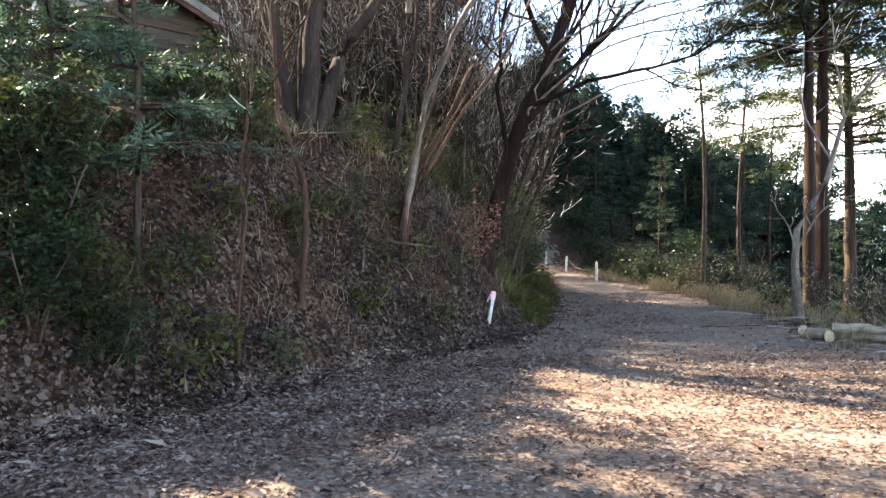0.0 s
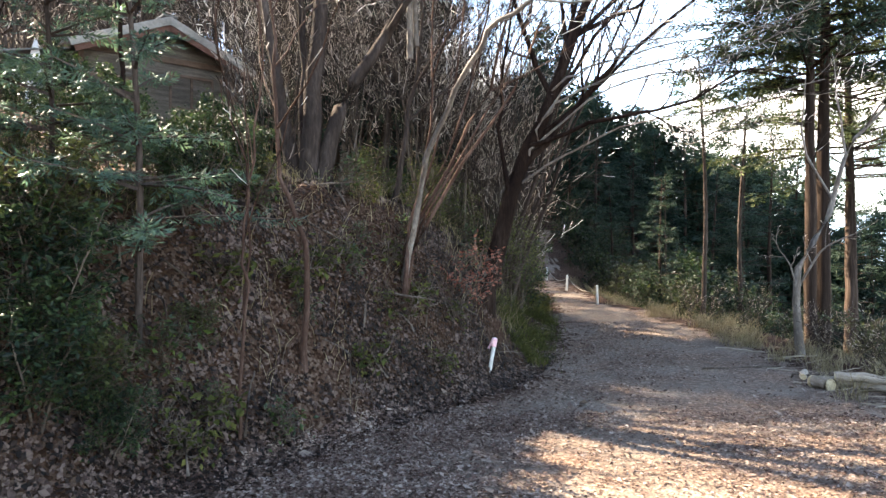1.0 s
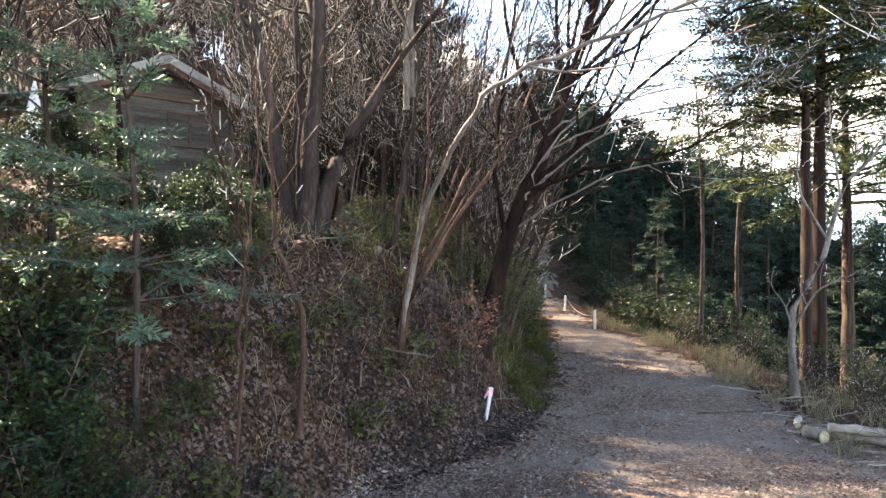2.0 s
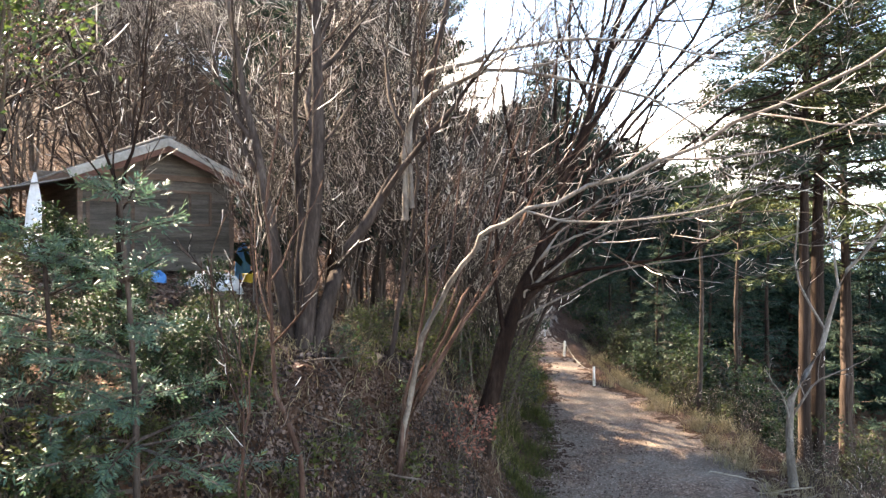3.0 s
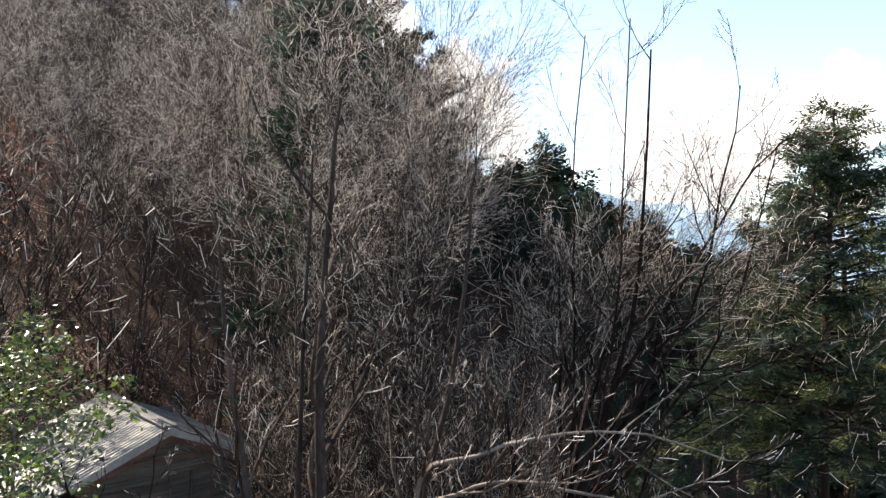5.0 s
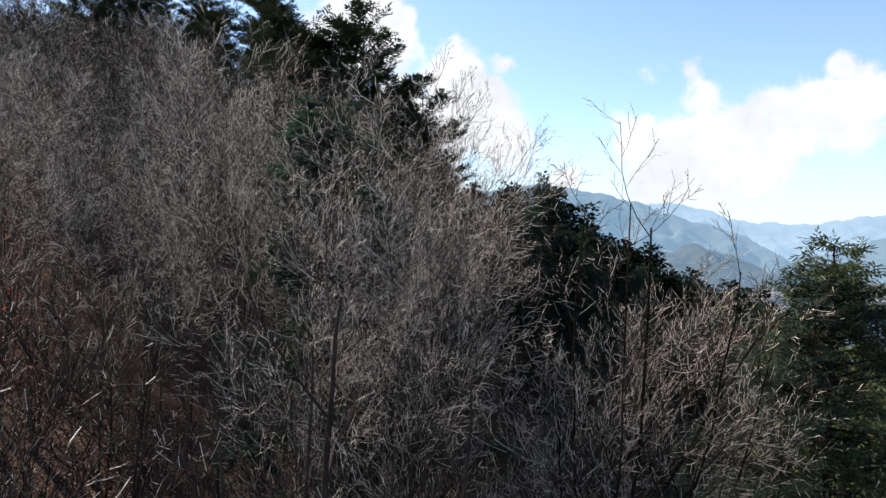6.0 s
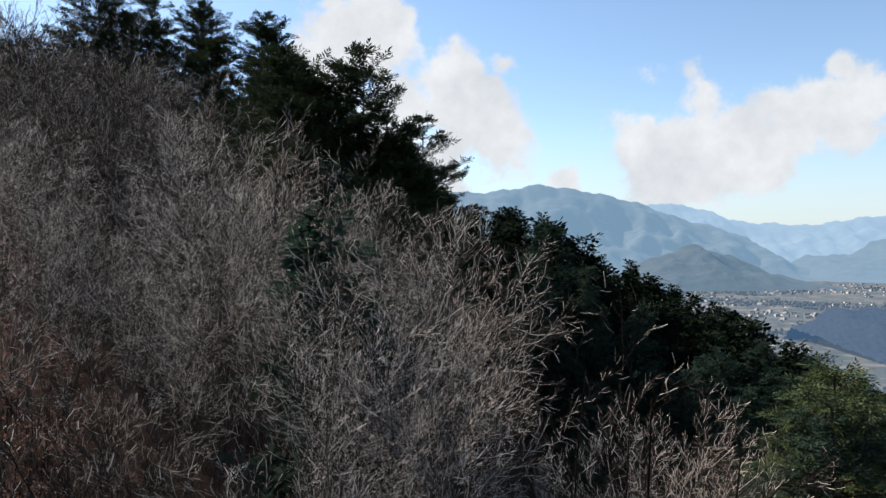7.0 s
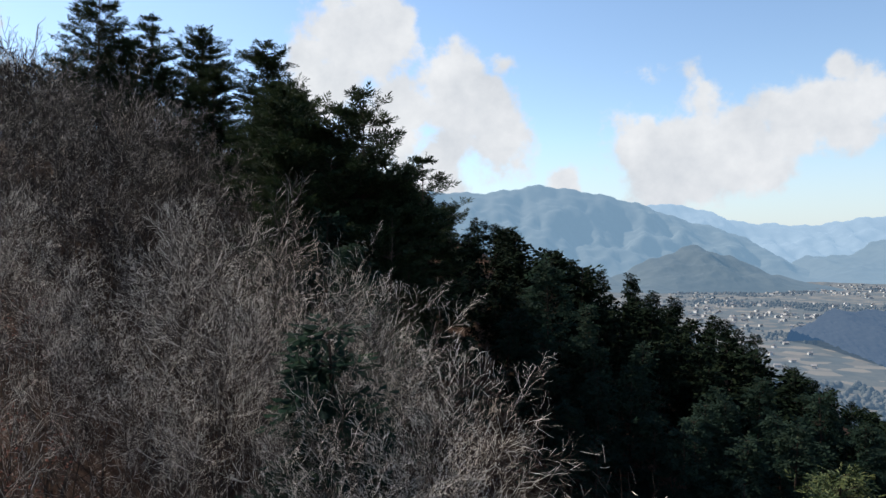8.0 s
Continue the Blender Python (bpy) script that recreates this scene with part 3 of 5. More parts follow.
# the dark trunk that leans out over the road, with long pale limbs reaching low and stems arching far out
leaning = [
    stem([(-.05, 0, 0), (.22, 0, .95), (.66, .1, 2.4), (1.08, .1, 3.4), (1.5, .2, 4.5), (1.92, .2, 5.6), (2.4, .3, 7.2), (2.9, .4, 9), (3.2, .3, 13.6)], .2, .018, rng, 20),
    stem([(.72, .05, 2.5), (1.6, -.1, 3.5), (2.6, -.1, 4.8), (3.3, 0, 6.6)], .075, .015, rng, 12),
    stem([(.5, 0, 2.0), (.3, .2, 3.2), (.45, .4, 4.6), (.8, .6, 7.4)], .055, .012, rng, 12),
    stem([(1.92, .2, 5.6), (2.9, 0, 7.2), (3.9, -.2, 9.2), (4.6, -.3, 12.8)], .055, .012, rng, 12),
    stem([(1.65, .2, 4.9), (3.1, .3, 6.4), (4.5, .2, 8.4), (5.4, 0, 11.8)], .05, .012, rng, 12),
    stem([(2.05, .25, 6.0), (2.3, -.2, 8.0), (2.45, -.3, 10.0), (2.6, -.3, 14.0)], .034, .012, rng, 12),
    stem([(2.4, .3, 7.2), (3.8, .5, 9.2), (5.1, .6, 11.2), (5.8, .5, 12.0)], .045, .012, rng, 12),
    stem([(1.58, .2, 4.7), (1.8, .6, 7.5), (1.8, .8, 10.5), (2.0, .8, 14.0)], .034, .012, rng, 12),
    stem([(.85, -.02, 2.9), (2.1, -.5, 3.3), (3.3, -.9, 3.5), (4.5, -1.0, 4.1)], .05, .012, rng, 12)]
for k in range(5):
    u, v, w = rng.uniform(.75, 1.15), rng.uniform(-.4, .9), rng.uniform(.85, 1.3)
    a, h = [(.55, 2.1), (.68, 2.45), (.86, 2.9), (1.06, 3.35), (1.26, 3.85)][k]
    leaning.append(stem([(a, .05, h), (max(a + .35, 1.25 * u), -.25 + v * .3, max(h + .35, 3.0 * w)), (2.5 * u, -.6 + v * .7, 3.7 * w), (4.0 * u, -1.0 + v, 4.0 * w), (5.5 * u, -1.3 + v * 1.2, 4.2 * w + .3)], .025, .008, rng, 16, .03))
leaning += [
    stem([(.98, .1, 3.15), (2.2, .2, 5.1), (4.0, .05, 7.1), (5.8, .05, 8.1), (7.0, -.05, 8.3)], .045, .011, rng, 18, .03),
    stem([(1.4, .15, 4.2), (2.2, .4, 6.1), (3.7, .5, 8.3), (5.1, .6, 9.5), (6.1, .4, 9.9)], .045, .011, rng, 18, .03),
    stem([(.82, .1, 2.8), (2.8, -.15, 4.7), (4.6, -.35, 6.1), (6.2, -.65, 6.7), (7.4, -.85, 6.7)], .042, .010, rng, 18, .03),
    stem([(1.5, .2, 4.5), (2.1, .9, 6.7), (3.0, 1.1, 9.1), (4.0, 1.0, 10.7)], .042, .011, rng, 16, .03)]
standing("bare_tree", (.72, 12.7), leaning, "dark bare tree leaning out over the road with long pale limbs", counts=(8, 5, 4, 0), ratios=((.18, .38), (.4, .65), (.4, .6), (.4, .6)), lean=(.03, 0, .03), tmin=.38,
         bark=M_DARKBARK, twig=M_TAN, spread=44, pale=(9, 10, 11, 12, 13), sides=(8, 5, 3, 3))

# slender stems fanning out from one stool
fan = []
for k in range(6):
    a = .3 + .23 * k + rng.uniform(-.1, .1)
    q = rng.normal(0, .25)
    fan.append(stem([(rng.uniform(-.5, .6), rng.uniform(-.3, .4), 0), (.35 * a + .2, q * .4, 1.2), (1.15 * a + .15, q, 2.8), (1.7 * a, q * 1.3, 4.4), (2.3 * a, q * 1.6, 6.6 + rng.uniform(-1, 1.5))],
                    rng.uniform(.022, .045), .009, rng, 13, .03))
fan.append(stem([(.1, 0, 0), (.5, -.6, 1.65), (1.1, -1.4, 2.85), (1.7, -1.8, 3.37), (3.6, -2.0, 4.1), (5.4, -2.9, 5.05), (6.5, -3.3, 5.4)], .046, .016, rng, 30, .028))
standing("bare_tree", (-.72, 10.4), fan, "clump of slender bare stems fanning out over the bank", counts=(6, 4, 3, 0), lean=(.05, 0, 0), bark=M_REDBARK, twig=M_TAN, pale=(6,), tmin=.42, spread=36, sides=(7, 5, 3, 3))

standing("bare_tree", (-4.3, 9.2), [stem([(0, 0, 0), (.03, 0, 1.3), (0, 0, 2.2), (-.4, .1, 3.3), (-.9, .2, 4.8)], .045, .01, rng, 14), stem([(0, 0, 2.1), (.25, .1, 3.2), (.4, .2, 4.9)], .03, .008, rng, 10)],
         "thin dark bare tree forking above the bank", counts=(6, 4, 3, 0), bark=M_DARKBARK)
standing("bare_tree", (-1.65, 8.25), [stem([(0, 0, 0), (.02, 0, 1.4), (-.26, .05, 2.3), (-.4, .1, 3.3), (-.45, .2, 4.8), (-.3, .3, 6.8)], .045, .01, rng, 18, .03)],
         "thin crooked bare tree on the face of the bank", counts=(6, 4, 3, 0), tmin=.45, bark=M_REDBARK)
standing("bare_tree", (-2.08, 6.98), [stem([(0, 0, 0), (.07, 0, 1.5), (.05, 0, 2.4), (.2, .1, 3.5), (.15, .1, 5.0)], .021, .007, rng, 18, .022),
                                    stem([(.06, 0, 1.4), (.1, .1, 2.5), (-.15, .1, 3.7), (-.3, .2, 4.6)], .016, .006, rng, 10)],
         "thin bare sapling at the foot of the bank", counts=(6, 4, 2, 0), tmin=.4, bark=M_REDBARK, spread=36)
standing("bare_tree", (-.62, 11.5), [stem([(-.3, 0, 0), (-.1, 0, .9), (.05, .1, 2.0), (.25, .1, 3.3), (.15, .2, 5.4), (.5, .3, 8.0)], .06, .012, rng, 14)],
         "slender bare tree with a bent stem on the bank", counts=(9, 5, 4, 2), bark=M_BARK)
standing("bare_tree", (7.0, 13.6), [
    stem([(0, 0, 0), (-.1, 0, 1.6), (.55, 0, 3.0), (1.05, .1, 4.3), (1.9, .2, 5.2), (2.6, .3, 6.6)], .088, .014, rng, 14),
    stem([(-.05, 0, 1.5), (.3, -.2, 2.2), (1.0, -.4, 2.6)], .03, .008, rng, 8), stem([(-.08, 0, 1.2), (-.35, -.1, 2.0), (-.7, -.2, 2.4)], .022, .007, rng, 8)],
    "pale crooked bare tree at the road's edge", counts=(4, 3, 3, 0), bark=M_SUNLIT_LIMB, twig=M_TAN, spread=46)

# ---- how high the woods stand against the sky, by bearing (across per metre ahead): height per metre ahead over two levels ----
LINE_A = ([-.07, -.003, .054, .119, .151, .184, .216, .257, .338, .38, .64], [.36, .21, .184, .212, .281, .212, .184, .155, .12, .09, .07])      # over 5.05 m
LINE_B = ([-.64, -.57, -.4, -.3, -.2, -.076, -.02, .013, .07, .123, .208, .281, .387, .444, .5, .637], [.245, .265, .275, .265, .24, .195, .15, .054, .038, .017, -.028, -.036, -.089, -.115, -.17, -.247])      # over 20.7 m

LINE_BARE = ([-.64, -.57, -.4, -.32, -.24, -.2, -.1, -.076, 0], [.245, .265, .26, .225, .12, .08, .0, -.05, -.12])      # over 20.7 m, bare trees only


def sky_limit(x, y):
    b = x / y
    return min(5.05 + y * np.interp(b, *LINE_A) if b > -.07 else 1e3, 20.7 + y * np.interp(b, *LINE_B))


def fitted(x, y, s, tall, bare=False):
    """The size of a tree, held below the skyline of the woods."""
    top = min(sky_limit(x, y), 20.7 + y * np.interp(x / y, *LINE_BARE)) if bare else sky_limit(x, y)
    return min(s, (top - float(height(x, y))) / tall)


# ---- bare woodland up the hillside ----
def wood_kind(seed, stems_n, counts, minr, low, tall, sides=(6, 4, 3, 3)):
    r = np.random.default_rng(seed)
    st = []
    for j in range(stems_n):
        a, b = r.uniform(-1, 1), r.uniform(-.3, 1)
        h = tall * r.uniform(.85, 1.1)
        st.append(stem([(j * .15, a * .1, 0), (.2 + j * .35 * b, a * .4, h * .35), (.5 + j * .8 * b, a * 1.0, h * .7), (.9 + j * 1.1 * b, a * 1.5, h)], r.uniform(.036, .056), .01, r, 9, .05))
    t = bare_tree(r, st, counts=counts, ratios=((.34, .52), (.45, .7), (.4, .65), (.4, .65)), spread=43, lean=(.03, 0, .02), bark=M_BARK, twig=M_FARTWIG if minr > .005 else M_TAN if seed == 42 else M_TWIG, tmin=low, up=.2,
                  sides=sides, whole=True, minr=minr, fine=.42)
    return tree_tag(t, "bare grey-brown broadleaf tree on the hillside" if seed % 2 else "bare pale tan broadleaf tree on the hillside", "bare trees on the hillside")


near_kinds = [wood_kind(40, 1, (13, 8, 7, 4), .0032, .5, 10.5), wood_kind(41, 2, (8, 7, 6, 4), .0032, .5, 10.5), wood_kind(42, 2, (8, 7, 6, 4), .0032, .45, 10), wood_kind(43, 1, (13, 8, 7, 4), .0032, .5, 11)]
far_kinds = [wood_kind(50, 1, (11, 7, 7, 0), .0085, .25, 10.5), wood_kind(51, 2, (7, 6, 7, 0), .0085, .25, 10.5), wood_kind(52, 2, (7, 6, 7, 0), .0085, .3, 11), wood_kind(53, 3, (5, 5, 7, 0), .0085, .25, 9.5)]
TALL = [(-.7, 16.4, 16.8), (-1.7, 17.0, 17.5), (-2.4, 18.9, 17.9), (-1.3, 14.9, 15.6), (-5.0, 19.8, 18.7), (-3.5, 24.8, 19.3), (-5.6, 26.2, 21.1), (-7.2, 27.6, 22.4), (-7.6, 23.3, 22.0), (-3.2, 17.0, 17.4),
        (-6.6, 20.6, 19.0), (-2.2, 21.2, 18.2), (-9.6, 26.4, 22.0), (-10.6, 21.5, 19.0), (-13.6, 24.0, 20.0), (-12, 29.5, 22.5), (-9.2, 31, 23.0), (-16.5, 26, 21.0), (-4.4, 30, 19.5), (-8.6, 18.6, 16.5)]      # foot and the height of the top
NAMED = [(x, y, (top - float(height(x, y))) / 13.8) for x, y, top in TALL] + [(-2.9, 13.6, .85), (-11.2, 13.0, .5), (-14.4, 19.8, .8), (-17.5, 23.5, .9)]
spots = list(NAMED)
r = np.random.default_rng(5)
tries = 0
while len(spots) < 225 and tries < 20000:
    tries += 1
    y = 19 + 79 * r.random() ** .75
    x = r.uniform(-.68 * y - 1, np.interp(y, EDGE_Y, EDGE_X) - 2.2 - 3 * (y < 40))
    if math.hypot(x + 7.2, y - 16.6) < 3.9 or x > -.08 * y - 1.8 or (x > -10 + .05 * y and y > 50) or (x > -6.5 and 31 < y < 51):
        continue
    gap = 1.9 + y * .022
    if all((x - a) ** 2 + (y - b) ** 2 > gap * gap for a, b, _ in spots):
        spots.append((x, y, r.uniform(.75, 1.1)))
used = set()
for x, y, s in spots:
    if y > 22 and (x, y, s) not in NAMED:
        s = fitted(x, y, s, 12.6, True)
    if s < .25:
        continue
    pool = near_kinds if y < 31 else far_kinds
    src = pool[int(r.integers(len(pool)))]
    turn, tilt = r.uniform(-60, 60), (r.normal(0, 3), r.normal(4, 4) if y > 31 else r.normal(0, 2))
    if src.name in used:
        again(src, x, y, turn, s, -.1, tilt)
    else:
        used.add(src.name)
        place(src, x, y, turn, s, -.1, tilt)

# slender trees that lean out over the road at the end of the bank
for k, (x, y, top, out) in enumerate([(1.15, 15.6, 15.1, 13), (1.7, 17.4, 15.1, 10), (-.7, 16.8, 17.7, 0), (-1.4, 15.9, 17.5, 0), (1.45, 16.4, 14.6, 16), (-2.0, 17.8, 18.4, 0)]):
    tree_tag(again(near_kinds[(k + 2) % 4], x, y, [-15, 8, 20, -6][k % 4], (top - float(height(x, y))) / 13.6, -.1, (0, out)), "slender bare tree leaning out over the road", "bare trees over the road")

# low bare shrubs between the trees
shrubs = []
for k in range(3):
    q = np.random.default_rng(60 + k)
    st = []
    for j in range(5):
        a, l = q.uniform(0, 6.28), q.uniform(.25, .8)
        h = q.uniform(1.6, 3.2)
        st.append(stem([(q.normal(0, .15), q.normal(0, .15), 0), (math.cos(a) * l * .5, math.sin(a) * l * .5, h * .5), (math.cos(a) * l * 1.5, math.sin(a) * l * 1.5, h)], .016, .006, q, 6, .04))
    t = bare_tree(q, st, counts=(5, 4, 2, 0), ratios=((.35, .6), (.4, .7), (.4, .6), (.4, .6)), bark=M_PALE, twig=M_TAN if k else M_TWIG, tmin=.2, sides=(4, 3, 3, 3), whole=True, minr=.005, name="bare_shrub")
    tagged(t, "low tangled bare shrub with tan twigs", "shrub", "bare shrubs")
    shrubs.append(t)
SHRUBS = [(1.2, 17), (.5, 19), (1.8, 21), (0, 22.5), (2.2, 24), (1, 26), (-1.5, 19), (-2.5, 22), (1.6, 18.6), (2.4, 22.4), (1.3, 15.4)]
SHRUBS += [(-50, 84), (-54, 86), (-58, 88), (-62, 91), (-47, 85), (-56, 83)]
THICKET = [(-10, 14.5), (-8.7, 13.6), (-12, 17), (-10, 16.8), (-13, 20.4), (-9, 20.6), (-15, 22.2), (-7.6, 20.2), (-11.5, 22.5), (-5.6, 22.4), (-16.5, 25), (-.4, 16.8), (1.2, 21), (2.9, 24.5)]
SHRUBS += THICKET
while len(SHRUBS) < 93:
    y = r.uniform(17, 45)
    x = r.uniform(-.6 * y - 3, np.interp(y, EDGE_Y, EDGE_X) - 1.2) if len(SHRUBS) < 55 else r.uniform(-66, -24)
    y = y if len(SHRUBS) < 55 else r.uniform(78, 102)
    if math.hypot(x + 7.2, y - 16.6) > 3.4:
        SHRUBS.append((x, y))
while len(SHRUBS) < 135:
    y = r.uniform(36, 80)
    SHRUBS.append((y * r.uniform(-.66, -.38), y))
for k, (x, y) in enumerate(SHRUBS):
    s, turn = r.uniform(.7, 1.15) * (2 if (x, y) in THICKET else 3 if y > 60 else 2.3 if k > 92 else 1), r.uniform(0, 360)
    place(shrubs[k], x, y, turn, s) if k < 3 else again(shrubs[k % 3], x, y, turn, s)

# tall thickets of fine tan twigs round the leaning tree
thickets = []
for k in range(2):
    q = np.random.default_rng(70 + k)
    st = []
    for j in range(8):
        a, l = q.uniform(0, 6.28), q.uniform(.3, 1.0)
        h = q.uniform(3.4, 6.0)
        st.append(stem([(q.normal(0, .25), q.normal(0, .25), 0), (math.cos(a) * l * .4, math.sin(a) * l * .4, h * .5), (math.cos(a) * l * 1.2 + .3, math.sin(a) * l * 1.2, h)], .02, .006, q, 8, .05))
    t = bare_tree(q, st, counts=(8, 5, 4, 0), ratios=((.25, .45), (.4, .7), (.45, .7), (.4, .6)), bark=M_PALE, twig=M_TAN, tmin=.25, spread=36, sides=(5, 3, 3, 3), whole=True, minr=.0036, name="bare_thicket", up=.2, fine=.5)
    thickets.append(tagged(t, "tall thicket of fine tan twigs on the bank", "shrub", "bare thickets"))
for k, (x, y, s) in enumerate([(-2.9, 13.7, .9), (-1.6, 13.3, .85), (-.5, 13.7, 1.0), (.35, 14.5, 1.0), (-1.0, 15.3, 1.1), (1.0, 15.4, .95), (1.5, 17.3, 1.1), (.6, 18.3, 1.2), (2.0, 19.7, 1.1), (-2.3, 15.7, 1.1), (-3.7, 14.4, .8), (-.2, 17.0, 1.2), (-3.2, 16.8, 1.2), (-4.3, 18.2, 1.2)]):
    place(thickets[k], x, y, 40 * k, s) if k < 2 else again(thickets[k % 2], x, y, 67 * k, s)

# ---- conifers ----
r = np.random.default_rng(77)
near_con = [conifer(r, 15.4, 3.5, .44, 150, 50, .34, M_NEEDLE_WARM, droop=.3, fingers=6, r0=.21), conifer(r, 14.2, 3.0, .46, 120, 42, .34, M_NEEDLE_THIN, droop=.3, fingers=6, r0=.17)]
place(near_con[0], 9.25, 17.0, 30, 1.0, -.2)
place(near_con[1], 8.6, 16.3, 100, 1.0, -.2)
tree_tag(near_con[0], "tall green cedar with a bare reddish trunk beside the road", "cedars on the slope")
tree_tag(near_con[1], "tall dark cedar with a bare reddish trunk beside the road", "cedars on the slope")
tree_tag(again(near_con[0], 12.6, 21.5, 210, 1.1, -.2), "tall green cedar with a bare reddish trunk on the slope", "cedars on the slope")
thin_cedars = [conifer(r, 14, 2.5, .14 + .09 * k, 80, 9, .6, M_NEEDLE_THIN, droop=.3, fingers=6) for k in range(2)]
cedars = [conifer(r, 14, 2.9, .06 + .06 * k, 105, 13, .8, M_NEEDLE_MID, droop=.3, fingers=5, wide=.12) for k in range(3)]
far_cedars = [conifer(r, 14, 2.7, .05 + .1 * k, 70, 8, 1.3, M_NEEDLE_SHADED, droop=.3, fingers=4, wide=.17) for k in range(2)]
FIRST = [(8.2, 54.5, 1.0), (13.5, 50, 1.15), (18.9, 50, 1.35), (7.0, 49, .75), (10.5, 47, .7), (12.0, 58, .95), (16, 56, 1.35), (22, 55, 1.45), (26, 58, 1.45), (9.0, 41, .6), (14.5, 42, 1.25), (19, 44, 1.35), (24, 48, 1.4), (16.8, 46, 1.3), (21, 52, 1.4), (30, 55, 1.45), (33, 52, 1.0), (-2.0, 35.5, .85), (-3.4, 38.5, .95), (-5.4, 42, 1.0), (-.4, 41, .62), (-7.5, 45, 1.05), (8.2, 26, .42), (9.6, 30, .5), (8.4, 34.5, .45), (10.4, 38, .55), (12.6, 33, .6), (8.0, 44, .6), (13.4, 22.6, .6), (16, 34, .85), (2, 62, .9), (5, 66, .9), (8, 70, .9), (3, 74, .9), (10, 64, .9), (6, 80, .9), (11, 76, .9), (1, 84, .9), (9, 88, .9),
         (13, 84, .9), (4, 92, .9), (0, 70, .9), (-3, 66, .9), (14, 70, .9), (7, 58, .8), (-39, 90, .55), (-44, 92, .6), (-48, 90, .55), (-52, 92, .6), (-56, 91, .55), (-60, 94, .6), (-34, 92, .55), (-64, 96, .6), (-41, 86, .4), (-50, 86, .4)]
FIRST += [(b * y, y, s) for b, y, s in zip(np.linspace(-.68, -.34, 34), r.uniform(88, 100, 34), r.uniform(.3, .5, 34))]
spots = [(9.2, 17.0), (8.65, 16.3)]


def cedar(x, y, s):
    turn = r.uniform(0, 360)
    if y > 22:
        s = fitted(x, y, s, 14)
    if s < .2:
        return None
    # farther trees take needles with more shade in their colour
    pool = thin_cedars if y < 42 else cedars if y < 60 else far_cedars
    src = pool[int(r.integers(len(pool)))]
    ob = again(src, x, y, turn, s, -.2, (r.normal(0, 1.5), r.normal(0, 1.5))) if src.name in used else place(src, x, y, turn, s, -.2)
    used.add(src.name)
    spots.append((x, y))
    return tree_tag(ob, "dark green cedar on the shaded slope", "cedars on the slope")


for x, y, s in FIRST:
    cedar(x, y, s)
tries = 0
while len(spots) < 290 and tries < 20000:
    tries += 1
    y = r.uniform(40, 78) if len(spots) < 106 else r.uniform(43, 78) if len(spots) < 145 else 60 + 150 * r.random() ** 1.1
    lo = np.interp(y, EDGE_Y, DROP_X) + (2.5 if y < 46 else -9 if y < 90 else -45)
    x = r.uniform(lo, max(lo + 12, y * .74 + 6))
    if y < 34 and x < 11.5 + (y - 20) * .12:
        continue
    gap = 2.3 + y * .018
    if height(x, y) > VALLEY + 20 and all((x - a) ** 2 + (y - b) ** 2 > gap * gap for a, b in spots):
        cedar(x, y, r.uniform(.7, 1.0) * np.interp(y, [20, 60, 120, 200], [.95, .95, .95, 1.0]))

# dark evergreen standing among the bare crowns
tree_tag(again(cedars[1], -3.1, 19.6, 70, (18.6 - float(height(-3.1, 19.6))) / 14, -.2), "dark green conifer standing among bare trees", "cedars on the slope")

# slim pale trunks with a sparse tuft of green beside the path
slim = place(conifer(r, 9.6, 1.3, .66, 26, 16, .36, M_NEEDLE_THIN, droop=.3, bark=M_BARK, r0=.10), 8.15, 22.0, 10, 1.0, -.2)
tree_tag(slim, "slim pale-trunked conifer with a sparse top beside the path", "slim conifers beside the path")
again(slim, 10.55, 24.5, 120, 1.05, -.2)

# red pines with flat, layered boughs on the skyline
pines = [conifer(r, 17, 5.0, .26, 104, 44, .6, M_PINE, layered=12 + 2 * k, droop=-.05, bark=M_CEDAR, fingers=7, r0=.2, wide=.075, spread=.3, taper=.55) for k in range(3)]
PINES = [(-5.9, 51.5, 31.9), (-12.5, 54, 32.5), (-14.5, 60, 34.5), (-16, 66, 36), (-10.5, 51, 30), (-8.2, 50.5, 29), (-4.3, 52.5, 27), (-2.4, 50, 23.5), (-1.6, 54.5, 27.5), (-20.0, 79, 43.5), (-28.6, 82, 46.0), (-36.0, 86, 49.0), (-41.5, 84, 51.5), (-25, 76, 40), (-33, 79, 43), (-9.5, 60, 30), (-14, 68, 35.5), (-46, 86, 45), (-52, 88, 44), (-10, 47, 24.5),
         (-3.5, 47.0, 23.0), (-17, 74, 38), (-5, 62, 27), (-38, 82, 45), (-30, 86, 44), (-58, 92, 45), (-64, 95, 44), (-44, 92, 47), (-56, 84, 42)]
for k, (x, y, top) in enumerate(PINES):
    s = (top - float(height(x, y))) / 17.0
    ob = place(pines[k], x, y, 50 * k, s) if k < 3 else again(pines[k % 3], x, y, r.uniform(0, 360), s)
    tree_tag(ob, "dark red pine with layered boughs on the ridge", "pines on the ridge")


